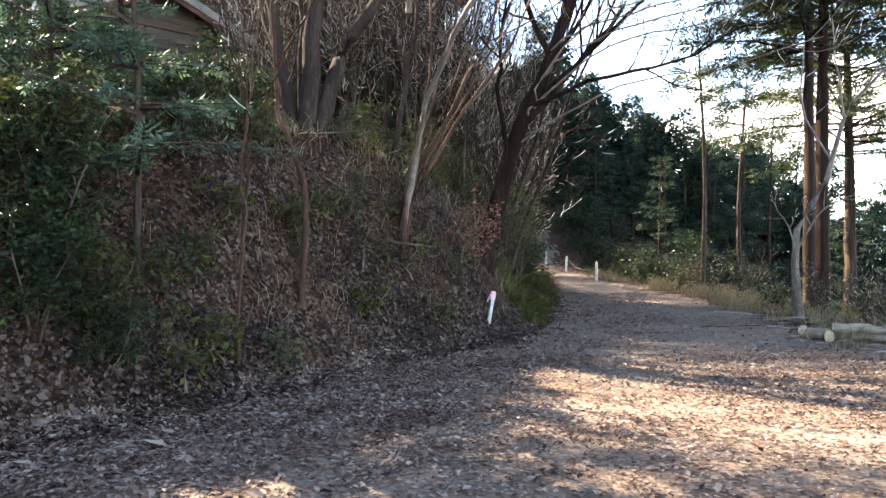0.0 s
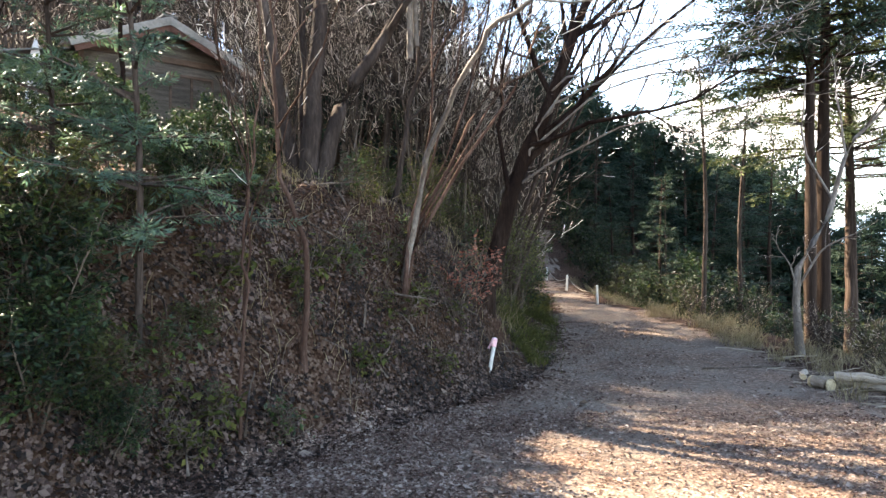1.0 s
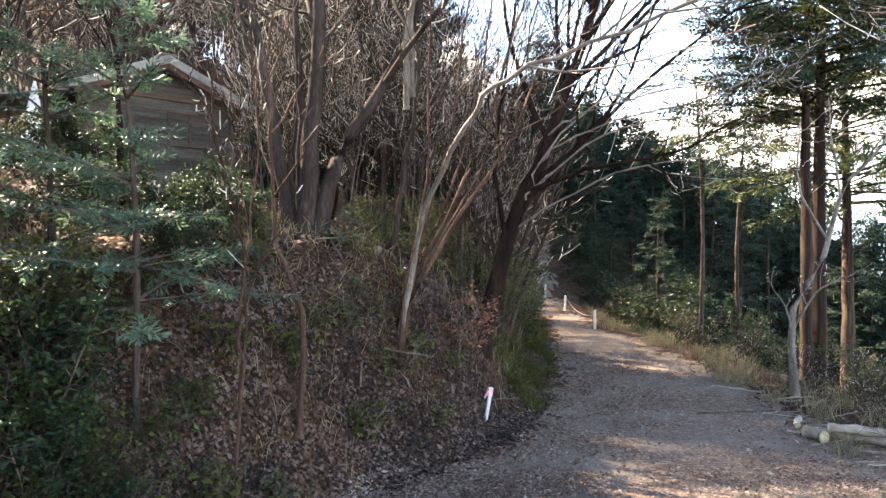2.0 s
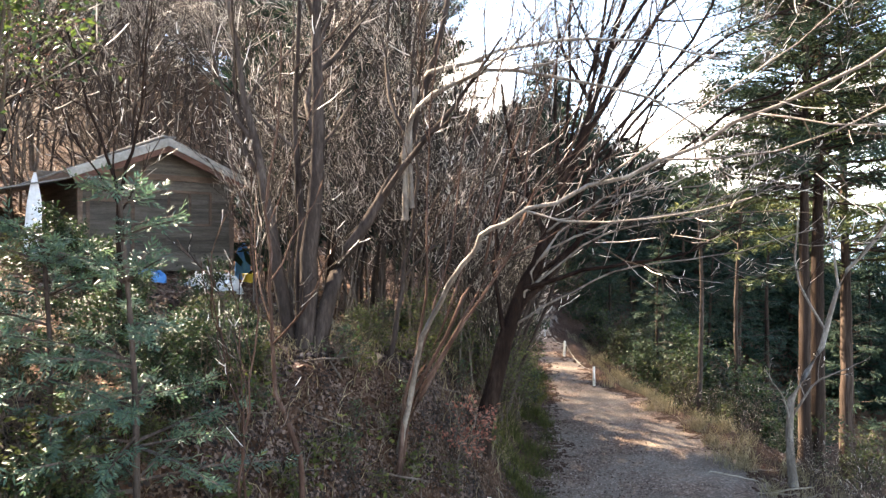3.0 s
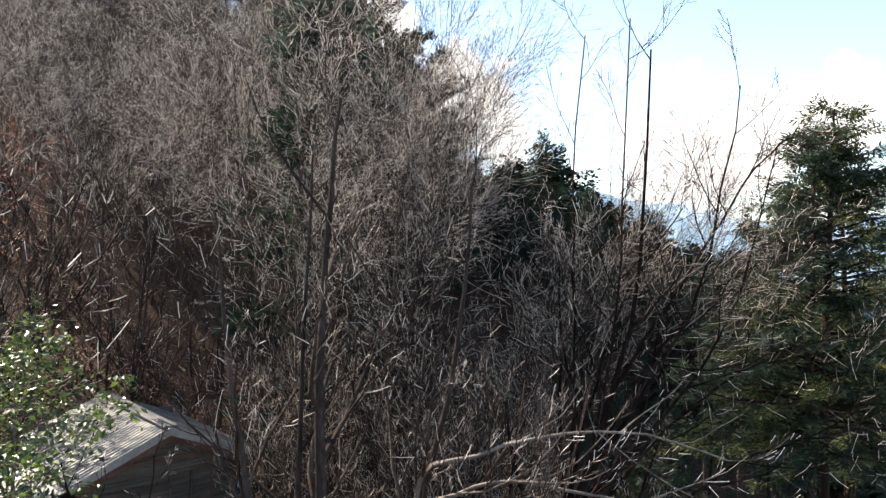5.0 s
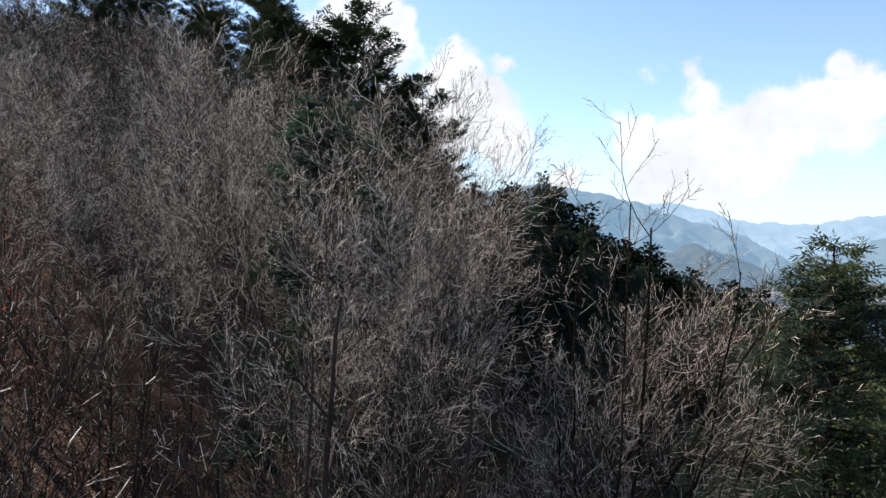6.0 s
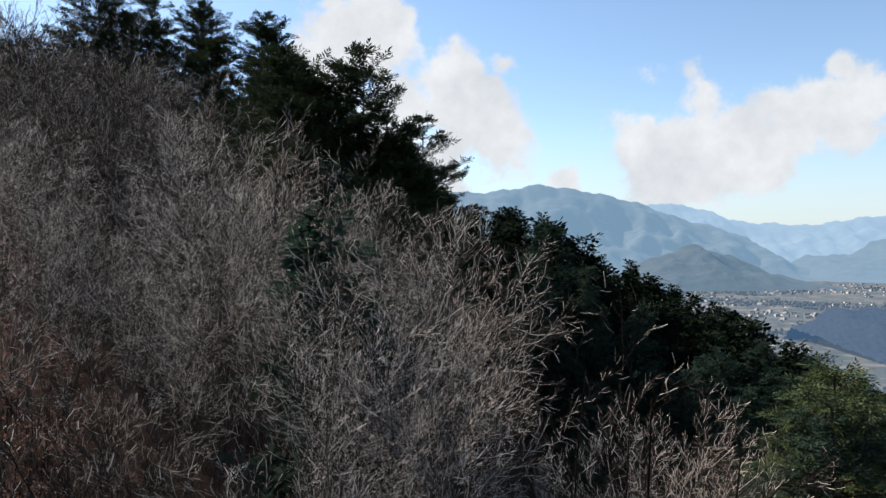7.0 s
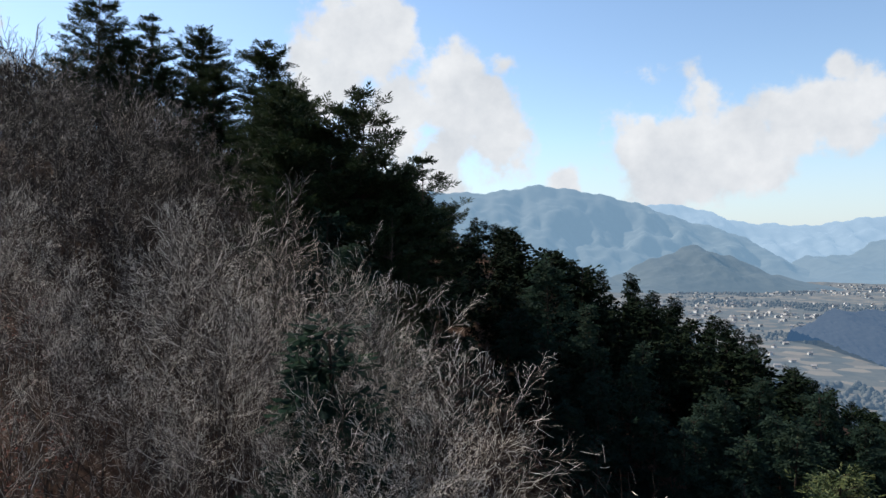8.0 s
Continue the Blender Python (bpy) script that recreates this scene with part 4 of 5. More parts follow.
# ---- evergreen undergrowth ----
def leafy_shrub(rng, tall, radius, count, size, leaf, name="evergreen_shrub", stems_n=6, first=.25):
    """A leafy shrub or small tree: stems, and a crown of many separate leaves in clumps."""
    root = new(name)
    C, twigs = [], []
    for j in range(stems_n):
        a, l = rng.uniform(0, 6.28), radius * rng.uniform(.3, .85)
        h = tall * rng.uniform(.7, 1.0)
        P, R = stem([(rng.normal(0, .06), rng.normal(0, .06), -.1), (math.cos(a) * l * .5, math.sin(a) * l * .5, h * .5), (math.cos(a) * l, math.sin(a) * l, h)], .012 + tall * .006, .006, rng, 8, .03)
        part("trunk", tubes("trunk", [(P[None], R[None], 5)], M_PALE), M_PALE, root)
        a, ra = shoots(rng, P[None], R[None], 9, (.3, .5), 55, 5, .15, .05, first, .5, (0, 0, 0), .004)
        b, rb = shoots(rng, a, ra, 4, (.4, .7), 45, 3, .15, .05, .2, .6, (0, 0, 0), .003)
        C += [a[:, 2:].reshape(-1, 3), b.reshape(-1, 3)]
        twigs.append((a, ra, 4))
        twigs.append((b, rb, 3))
    tagged(part("twigwork", tubes("twigwork", twigs, M_PALE), M_PALE, root), kind="stuff")
    C = np.concatenate(C)
    pick = C[rng.integers(0, len(C), count)] + rng.normal(0, size * 1.3, (count, 3))
    V, F = leaves(rng, pick, size)
    tagged(part("foliage", mesh("foliage", V, F, leaf, False), leaf, root), kind="stuff")
    return root


q = np.random.default_rng(91)
# the young fir at the foot of the bank
fir = place(conifer(q, 4.1, 1.15, .24, 40, 26, .16, M_FIR, layered=10, droop=.18, bark=M_BARK, fingers=7, r0=.04), -2.98, 6.75, 20)
fir.name = "young_fir"
tree_tag(fir, "young blue-green fir with layered fronds beside the road")
fir2 = place(conifer(q, 2.4, .8, .2, 26, 22, .16, M_FIR, layered=8, droop=.2, bark=M_BARK, fingers=7, r0=.03), -3.9, 6.9, 70)
fir2.name = "young_fir"
tree_tag(fir2, "small blue-green fir with layered fronds on the bank")
ever = leafy_shrub(q, 6.6, 1.5, 5200, .05, M_LEAF, "evergreen_tree", 7, .5)
place(ever, -5.25, 7.8, 0)
tree_tag(ever, "glossy evergreen broadleaf tree on the bank", "evergreen trees on the bank")
again(ever, -6.4, 7.0, 140, .9)
again(ever, -7.6, 10.4, 60, .85)
# these two stand out of view, added to shade the near road
again(ever, -8.3, 7.4, 200, 1.05)
again(ever, -6.3, 5.3, 300, .8)
bushes = [leafy_shrub(q, 1.5, .8, 2600, .044, M_SHADED_LEAF), leafy_shrub(q, 1.1, .6, 1100, .04, M_OLIVE)]
BUSHES = [(-4.6, 10.2, .6), (-6.9, 11.4, .6), (-3.3, 5.7, .75), (-6.0, 12.4, .5), (-3.9, 5.0, .9), (-7.6, 12.0, .7), (-4.6, 5.0, 1.0), (-1.2, 12.6, .6), (-2.9, 6.05, .5), (-.3, 13.8, .7), (-4.9, 5.6, 1.0), (-5.0, 11.6, .5), (-3.4, 8.8, .5), (-3.7, 6.3, 1.0), (-3.0, 8.0, .6), (-4.0, 5.5, 1.0), (-2.7, 9.3, .6), (-4.7, 6.5, .6), (-3.6, 8.3, .6), (-3.9, 7.2, .65), (-4.4, 9.4, .6), (-5.3, 6.1, .7), (-5.2, 10.6, .7), (-3.3, 7.5, .5), (-2.9, 10.2, .5), (-5.7, 7.1, .6), (-6.2, 11.0, .8), (-4.9, 7.9, .5), (-5.8, 11.2, .7), (-2.6, 9.6, .5), (-3.9, 11.6, .6), (-6.6, 9.8, .7), (-5.4, 8.2, .6), (-4.8, 7.0, .5), (-3.2, 9.2, .55), (-7.0, 12.6, .8), (-3.5, 6.1, .9), (-2.6, 7.2, .5), (-4.2, 8.0, .6), (-1.3, 11.6, .8), (-3.0, 8.6, .7), (.3, 14.6, .8), (-.6, 14.0, .7), (-3.1, 6.2, .7), (-5.0, 9.2, .5), (-3.4, 10.4, .6), (1.0, 16.5, .9), (-.3, 16.4, .8),
          (2.2, 18.6, .9), (9.6, 15.6, 1.2), (9.0, 17.2, 1.1), (8.7, 21.5, 1.2), (7.6, 25, 1.2), (8.4, 29, 1.4), (7.4, 33, 1.3), (9.5, 26.5, 1.4), (8.6, 37, 1.5), (11, 31, 1.5), (10.5, 36, 1.5), (8.0, 23, 1.7), (9.2, 24.6, 2.0), (7.4, 28, 1.7), (9.8, 28.4, 2.0), (8.0, 31.5, 1.9), (7.2, 36, 1.7), (9.4, 33, 2.1), (10.8, 23.4, 1.8), (9.6, 40, 2.2), (8.2, 42, 2.0), (12.6, 30, 2.2), (12.2, 36, 2.2), (7.0, 40, 1.6), (2.6, 24, 1.3), (2.2, 28, 1.5), (3.2, 36, 1.5), (12.4, 24, 1.4)]
for k, (x, y, s) in enumerate(BUSHES):
    ob = place(bushes[k], x, y, 30 * k, s) if k < 2 else again(bushes[k % 2], x, y, q.uniform(0, 360), s)
    tagged(ob, "leafy evergreen shrub with small glossy leaves", "shrub", "evergreen shrubs")
seed = leafy_shrub(q, .5, .35, 150, .045, M_LEAF, "seedling", 4, .2)
fern = leafy_shrub(q, .4, .4, 130, .05, M_MOSS, "seedling", 4, .2)
for k in range(46):
    y = q.uniform(6.2, 13.5)
    x = float(np.interp(y, EDGE_Y, EDGE_X)) - q.uniform(.15, 2.6)
    if math.hypot(x - .8, y - 11.7) < .9:
        continue
    src = seed if q.random() < .6 else fern
    ob = place(src, x, y, q.uniform(0, 360), q.uniform(.5, 1.1)) if k in (0,) and src is seed else again(src, x, y, q.uniform(0, 360), q.uniform(.5, 1.1), -.03)
    tagged(ob, "low green seedling among shade-darkened leaves on the bank", "plant", "seedlings on the bank")
place(seed, -2.3, 9.0, 40, .8, -.03)
place(fern, -.3, 10.6, 80, .8, -.03)
tagged(seed, "low green seedling among shade-darkened leaves on the bank", "plant", "seedlings on the bank")
tagged(fern, "low green seedling among shade-darkened leaves on the bank", "plant", "seedlings on the bank")
rust = leafy_shrub(q, 8.6, 1.7, 520, .055, M_RED, "withered_tree", 5, .4)
place(rust, -13.9, 23.6, 0, 1.0)
tree_tag(rust, "slim tree still holding withered orange-brown leaves")
tree_tag(again(rust, -12.0, 17.5, 100, .8), "slim tree still holding withered orange-brown leaves")
tree_tag(again(rust, -20.5, 33, 100, .9), "slim tree still holding withered orange-brown leaves")
red = leafy_shrub(q, 1.0, 1.0, 600, .034, M_RED, "withered_shrub", 6, .2)
place(red, .28, 11.5, 0, 1.0)
cane = leafy_shrub(q, 2.9, 1.1, 1500, .045, M_CANE, "bamboo_grass", 9, .25)
CANES = [(.5, 14.9, .55), (1.3, 15.2, .7), (-.4, 15.3, .5), (1.8, 16.8, .7), (2.3, 19.5, .6), (-.1, 13.4, .5)]
for k, (x, y, s) in enumerate(CANES):
    ob = place(cane, x, y, 0, s) if k == 0 else again(cane, x, y, 70 * k, s)
    tagged(ob, "tall yellow-green bamboo grass on the slope", "bamboo grass", "bamboo grass on the slope")
tagged(red, "shrub with withered red-brown leaves on the bank", "shrub")


# ---- fallen leaves, grass and sticks ----
def litter(name, count, x0, x1, y0, y1, size, seed, keep, mat, label):
    g = np.random.default_rng(seed)
    x, y = g.uniform(x0, x1, count), g.uniform(y0, y1, count)
    ok = g.random(count) < keep(x, y)
    x, y = x[ok], y[ok]
    e = .04
    z = height(x, y)
    N = unit(np.stack([-(height(x + e, y) - z) / e, -(height(x, y + e) - z) / e, np.ones_like(x)], -1))
    n = len(x)
    N = unit(N + g.normal(0, .28, (n, 3)))
    d = unit(np.cross(N, g.normal(size=(n, 3))))
    s = np.cross(N, d)
    sz = (size * np.exp(np.clip(g.normal(0, .34, n), -.8, .75)))[:, None]
    c = np.stack([x, y, z], -1) + N * g.uniform(.004, .03, (n, 1))
    curl = g.uniform(.05, .45, (n, 1))
    a, b = c - d * sz, c + d * sz * 1.05 + N * sz * curl * .6
    V = np.stack([a + N * sz * curl * .4, c - d * sz * .25 + s * sz * .62 + N * sz * curl, c + d * sz * .45 + s * sz * .4 + N * sz * curl * .7, b, c + d * sz * .4 - s * sz * .42 + N * sz * curl * .7, c - d * sz * .3 - s * sz * .6 + N * sz * curl], 1)
    i = np.arange(n)[:, None] * 6
    F = np.concatenate([i + [0, 1, 2, 3], i + [0, 3, 4, 5]])
    return tagged(new(name, mesh(name, V.reshape(-1, 3), F, mat, False)), label, "leaves", kind="stuff")


def near_keep(x, y):
    s = x - np.interp(y, EDGE_Y, EDGE_X)
    worn = np.interp(y, [5, 7.5, 10], [.85, .6, .35])      # the wheel track keeps fewer leaves
    k = np.where(s < -.3, 0, np.interp(s, [-.3, .6, 2.0, 2.8, 3.8, 4.6, 6], [.9, 1.0, .75, 0, 0, .4, .6]) + np.interp(s, [2.0, 2.8, 3.8, 4.6], [0, 1, 1, 0]) * worn * .5)
    k = k * np.where(s > 3.2, np.interp(y, [3, 6.5, 9], [.45, .6, 1]), 1)
    return k * np.clip(.8 + .5 * lumps(x, y, 1.6, 12), .35, 1) * np.interp(y, [2.5, 8, 20], [1, .8, .45])


def bank_keep(x, y):
    return np.where(x < np.interp(y, EDGE_Y, EDGE_X) + .25, .95, 0) * np.clip(.55 + .9 * lumps(x, y, 2.3, 12) + .5 * lumps(x, y, 6.1, 14), .06, 1) * np.interp(y, [2.5, 8, 20], [1, .9, .4])


litter("fallen_leaves", 170000, -5.5, 9.0, 2.6, 18, .0185, 3, near_keep, M_LITTER, "dry red-brown leaves lying thick on the road")
litter("fallen_leaves", 240000, -5, 5.5, 2.6, 9, .0155, 9, near_keep, M_LITTER, "small dry curled leaves scattered over the road")
litter("fallen_leaves", 1100, -6, 6.5, 2.6, 11, .043, 10, near_keep, M_BIGLEAF, "large pale curled leaves lying among the smaller ones")
litter("fallen_leaves", 60000, -6.5, 7, -5, 2.6, .02, 13, near_keep, M_LITTER, "dry brown leaves scattered along the road")
litter("fallen_leaves", 60000, -9, 3.5, 2.6, 20, .026, 6, bank_keep, M_SHADED_LITTER, "brown leaves covering the bank, darkened for its shade")
litter("fallen_leaves", 210000, -4.6, 2.2, 4.6, 13.5, .023, 16, bank_keep, M_SHADED_LITTER, "small brown leaves lying thick on the bank, darkened for its shade")
litter("fallen_leaves", 45000, -16, 1, 9, 30, .042, 4, lambda x, y: np.where(x < np.interp(y, EDGE_Y, EDGE_X) - 2.2, .9, 0), M_LITTER, "dry brown leaves covering the hillside")


def blades(name, spots, count, tall, mat, label, seed, spread=.12):
    """A tuft-covered strip of grass: thin bent blades."""
    g = np.random.default_rng(seed)
    S = np.array(spots)[g.integers(0, len(spots), count)] + g.normal(0, spread, (count, 2))
    z = height(S[:, 0], S[:, 1])
    P0 = np.stack([S[:, 0], S[:, 1], z - .02], -1)
    h = tall * g.uniform(.5, 1.3, count)
    d = g.normal(0, .32, (count, 3)) * [1, 1, 0]
    P1 = P0 + d * h[:, None] * .5 + np.array([0, 0, 1.0]) * (h * .6)[:, None]
    P2 = P0 + d * h[:, None] * 1.5 + np.array([0, 0, 1.0]) * (h * .95)[:, None]
    P = np.stack([P0, P1, P2], 1)
    R = np.array([1, .8, .3])[None] * (.0045 * g.uniform(.7, 1.3, count))[:, None]
    return tagged(new(name, tubes(name, [(P, R, 3)], mat)), label, "grass", kind="stuff")


g = np.random.default_rng(8)
edge = [(float(np.interp(y, [8, 10, 13, 17, 22, 32], [6.4, 6.0, 6.2, 6.2, 5.4, 5.6])) + g.uniform(-.2, 1.6), y) for y in g.uniform(8.5, 32, 75)]
blades("dry_grass", edge, 3000, .34, M_GRASS, "dry straw-coloured grass along the road's edge", 21)
verge = [(float(np.interp(y, EDGE_Y, EDGE_X)) - g.uniform(-.15, .9), y) for y in g.uniform(12.3, 24, 70)]
blades("green_grass", verge, 4200, .26, M_MOSS, "yellow-green grass on the end of the bank", 22)
slope = [(float(np.interp(y, EDGE_Y, EDGE_X)) - g.uniform(.6, 5), y) for y in g.uniform(7, 20, 160)]
blades("dry_grass", slope, 3000, .28, M_GRASS, "dry tan grass on the bank", 23, .25)


M_LOG = surface("weathered_log", [(.13, .10, .075), (.25, .20, .15), (.42, .35, .27)], 5, .85, .6, 30, (.3, 1, 1), .4)


def stick(x, y, length, turn, tilt, r, mat=None, label="dead grey stick lying among the leaves"):
    k = np.random.default_rng(int(abs(x * 97 + y * 31) * 10))
    P, R = stem([(-length / 2, 0, 0), (0, k.normal(0, length * .05), k.normal(0, .02)), (length / 2, k.normal(0, length * .05), 0)], r, r * .5, k, 9, .008)
    ob = new("stick", tubes("stick", [(P[None], R[None], 6)], mat or M_PALE))
    ob.matrix_world = Matrix.Translation(at(x, y, r + .01)) @ pose(0, 0, 0, 0, tilt, turn)
    return tagged(ob, label, "stick", "dead sticks")


STICKS = [(-.9, 9.85, 1.5, -20, 8, .025), (-2.2, 10.1, 1.8, 5, -4, .022), (-3.72, 6.2, .75, 60, -68, .018), (2.9, 7.6, .3, 10, 0, .01), (3.4, 7.4, .35, 70, 0, .012), (-1.6, 9.6, 1.0, 35, 25, .015), (.2, 11.4, .9, -35, 30, .014), (.6, 11.2, .7, 20, 35, .012),
                            (5.2, 12.3, 1.6, 8, 0, .02), (6.4, 11.4, 1.5, -14, 2, .024), (6.8, 10.4, 1.9, 12, 3, .02), (7.0, 9.7, 1.4, -30, 2, .018), (5.9, 9.6, .9, 35, 0, .015), (-2.8, 7.5, .8, 50, 40, .012)]
for k in range(26):
    y = g.uniform(6.5, 13)
    STICKS.append((float(np.interp(y, EDGE_Y, EDGE_X)) - g.uniform(.1, 2.4), y, g.uniform(.4, 1.3), g.uniform(0, 180), g.uniform(-40, 40), g.uniform(.006, .014)))
for x, y, l, tn, tl, rr in STICKS:
    stick(x, y, l, tn, tl, rr)


# low dead stalks along the road's outer edge
for k in range(20):
    y = g.uniform(9.2, 19)
    x = float(np.interp(y, [8, 10, 13, 17, 22], [6.9, 6.5, 6.6, 6.6, 5.9])) + g.uniform(0, 1.1)
    ob = again(shrubs[k % 3], x, y, g.uniform(0, 360), g.uniform(.2, .38), -.03)
    ob.name = "dead_weed"
    tagged(ob, "low dead weed with bare straw-coloured stalks", "weed", "dead weeds along the road")
for k in range(16):
    y = g.uniform(9, 15)
    stick(float(np.interp(y, [8, 13, 17], [6.0, 6.1, 6.2])) + g.uniform(-.3, 1.2), y, g.uniform(.4, 1.4), g.uniform(-40, 40), g.uniform(-4, 4), g.uniform(.008, .022), M_LOG, "pale dead branch lying at the road's edge")


# ---- cut logs, stake, posts and rope ----
M_ENDGRAIN = surface("sawn_wood", [(.34, .24, .13), (.48, .37, .22), (.62, .51, .34)], 6, .75, .3, 50)
M_WHITE = surface("worn_white_paint", [(.30, .28, .25), (.55, .53, .49), (.70, .68, .65)], 8, .7, .3, 40)
M_PINK = surface("faded_pink_tape", [(.55, .25, .28), (.75, .42, .44), (.85, .6, .6)], 12, .5, 0, 40)
M_ROPE = surface("old_rope", [(.2, .18, .15), (.38, .35, .3)], 20, .9, .3, 80)


def log(x, y, length, r, turn, lift=0.0):
    ob = new("log")
    k = np.random.default_rng(int(length * 1000))
    P = path([(-length / 2, 0, 0), (0, .02, .01), (length / 2, 0, 0)], 9, k, .006)
    V, F = tube_arrays(P[None], np.full((1, 9), r) * k.uniform(.86, 1.1, (1, 9)), 14)
    part("bark", mesh("bark", V, F, M_LOG), M_LOG, ob)
    for e, sgn in ((0, -1), (8, 1)):
        bm = bmesh.new()
        bmesh.ops.create_cone(bm, cap_ends=True, segments=14, radius1=r * .97, radius2=r * .93, depth=.02, matrix=Matrix.Translation(Vector(P[e]) + Vector((sgn * .004, 0, 0))) @ pose(0, 0, 0, 0, 90 * sgn, 0))
        part("sawn_end", bm, M_ENDGRAIN, ob, "pale freshly sawn end")
    ob.matrix_world = Matrix.Translation(at(x, y, r * .9 + lift)) @ pose(0, 0, 0, 0, 0, turn)
    return tagged(ob, "short cut log with a pale sawn end by the roadside", "log", "cut logs")


log(5.8, 10.7, .34, .1, -72)
log(6.15, 10.75, .5, .085, -25)
log(6.5, 10.4, .6, .09, -44)
log(6.75, 10.75, .9, .08, 8)
log(6.3, 10.45, .75, .07, -28, .14)
log(7.1, 10.2, .7, .06, -50)
log(7.4, 11.0, 1.0, .07, 20)
log(6.0, 11.6, .5, .05, 60)


def stake():
    ob = new("marker_stake")
    bm = box(bmesh.new(), .05, .05, .62, Matrix.Translation((0, 0, .25)), .006)
    part("shaft", bm, M_WHITE, ob)
    bm = box(bmesh.new(), .075, .072, .14, Matrix.Translation((-.006, 0, .485)), .012)
    part("tape", bm, M_PINK, ob, "faded pink tape round the top")
    bm = box(bmesh.new(), .014, .055, .17, Matrix.Translation((-.06, 0, .46)) @ pose(0, 0, 0, 0, 16, 0), .003)
    part("tape_end", bm, M_PINK, ob, "loose end of pink tape")
    ob.matrix_world = Matrix.Translation(at(.72, 11.1, -.02)) @ pose(0, 0, 0, 4, 9, 15)
    return tagged(ob, "white wooden marker stake with pink tape at the bank's foot", "stake")


stake()
POSTS = [(4.84, 21.9), (4.82, 27.2), (4.75, 32.0)]
tops = []
for k, (x, y) in enumerate(POSTS):
    ob = new("rope_post")
    bm = bmesh.new()
    bmesh.ops.create_cone(bm, cap_ends=True, segments=12, radius1=.042, radius2=.038, depth=.66, matrix=Matrix.Translation((0, 0, .25)))
    part("shaft", bm, M_WHITE, ob)
    bm = bmesh.new()
    bmesh.ops.create_uvsphere(bm, u_segments=12, v_segments=6, radius=.041, matrix=Matrix.Translation((0, 0, .58)) @ Matrix.Diagonal((1, 1, .5, 1)))
    part("cap", bm, M_WHITE, ob)
    ob.matrix_world = Matrix.Translation(at(x, y)) @ pose(0, 0, 0, 0, [-1, 2, 1][k], 0)
    tagged(ob, "slim white post carrying a rope beside the path", "post", "posts along the path")
    tops.append(at(x, y, .5))
for a, b in zip(tops[:-1], tops[1:]):
    P = np.array([a.lerp(b, f) + Vector((.05, 0, -.28 * 4 * f * (1 - f))) for f in np.linspace(0, 1, 13)])
    tagged(new("rope", tubes("rope", [(P[None], np.full((1, 13), .007), 5)], M_ROPE)), "grey rope sagging between white posts", "rope", "ropes along the path")


# ---- the old shed above the bank ----
M_BOARD = surface("weathered_boards", [(.05, .043, .037), (.105, .092, .08), (.19, .17, .15)], 2.2, .9, .6, 30, (.35, .35, 5), .45, specular=.08)
M_DARKWOOD = surface("dark_old_wood", [(.05, .035, .028), (.11, .075, .058), (.17, .12, .09)], 3, .85, .5, 30, (1, 1, 3), .3)
M_ROOF = surface("grey_roof_sheet", [(.07, .066, .062), (.135, .13, .123), (.22, .21, .2)], 1.2, .55, .3, 18, (1, 1, 1), .15)
M_REDWOOD = surface("red_brown_boards", [(.06, .028, .02), (.12, .058, .042), (.18, .10, .075)], 3, .85, .5, 30, (1, 1, 3), .3)
M_PANEL = surface("pale_panel", [(.2, .19, .17), (.3, .28, .25), (.42, .4, .36)], 3, .7, .2, 20)


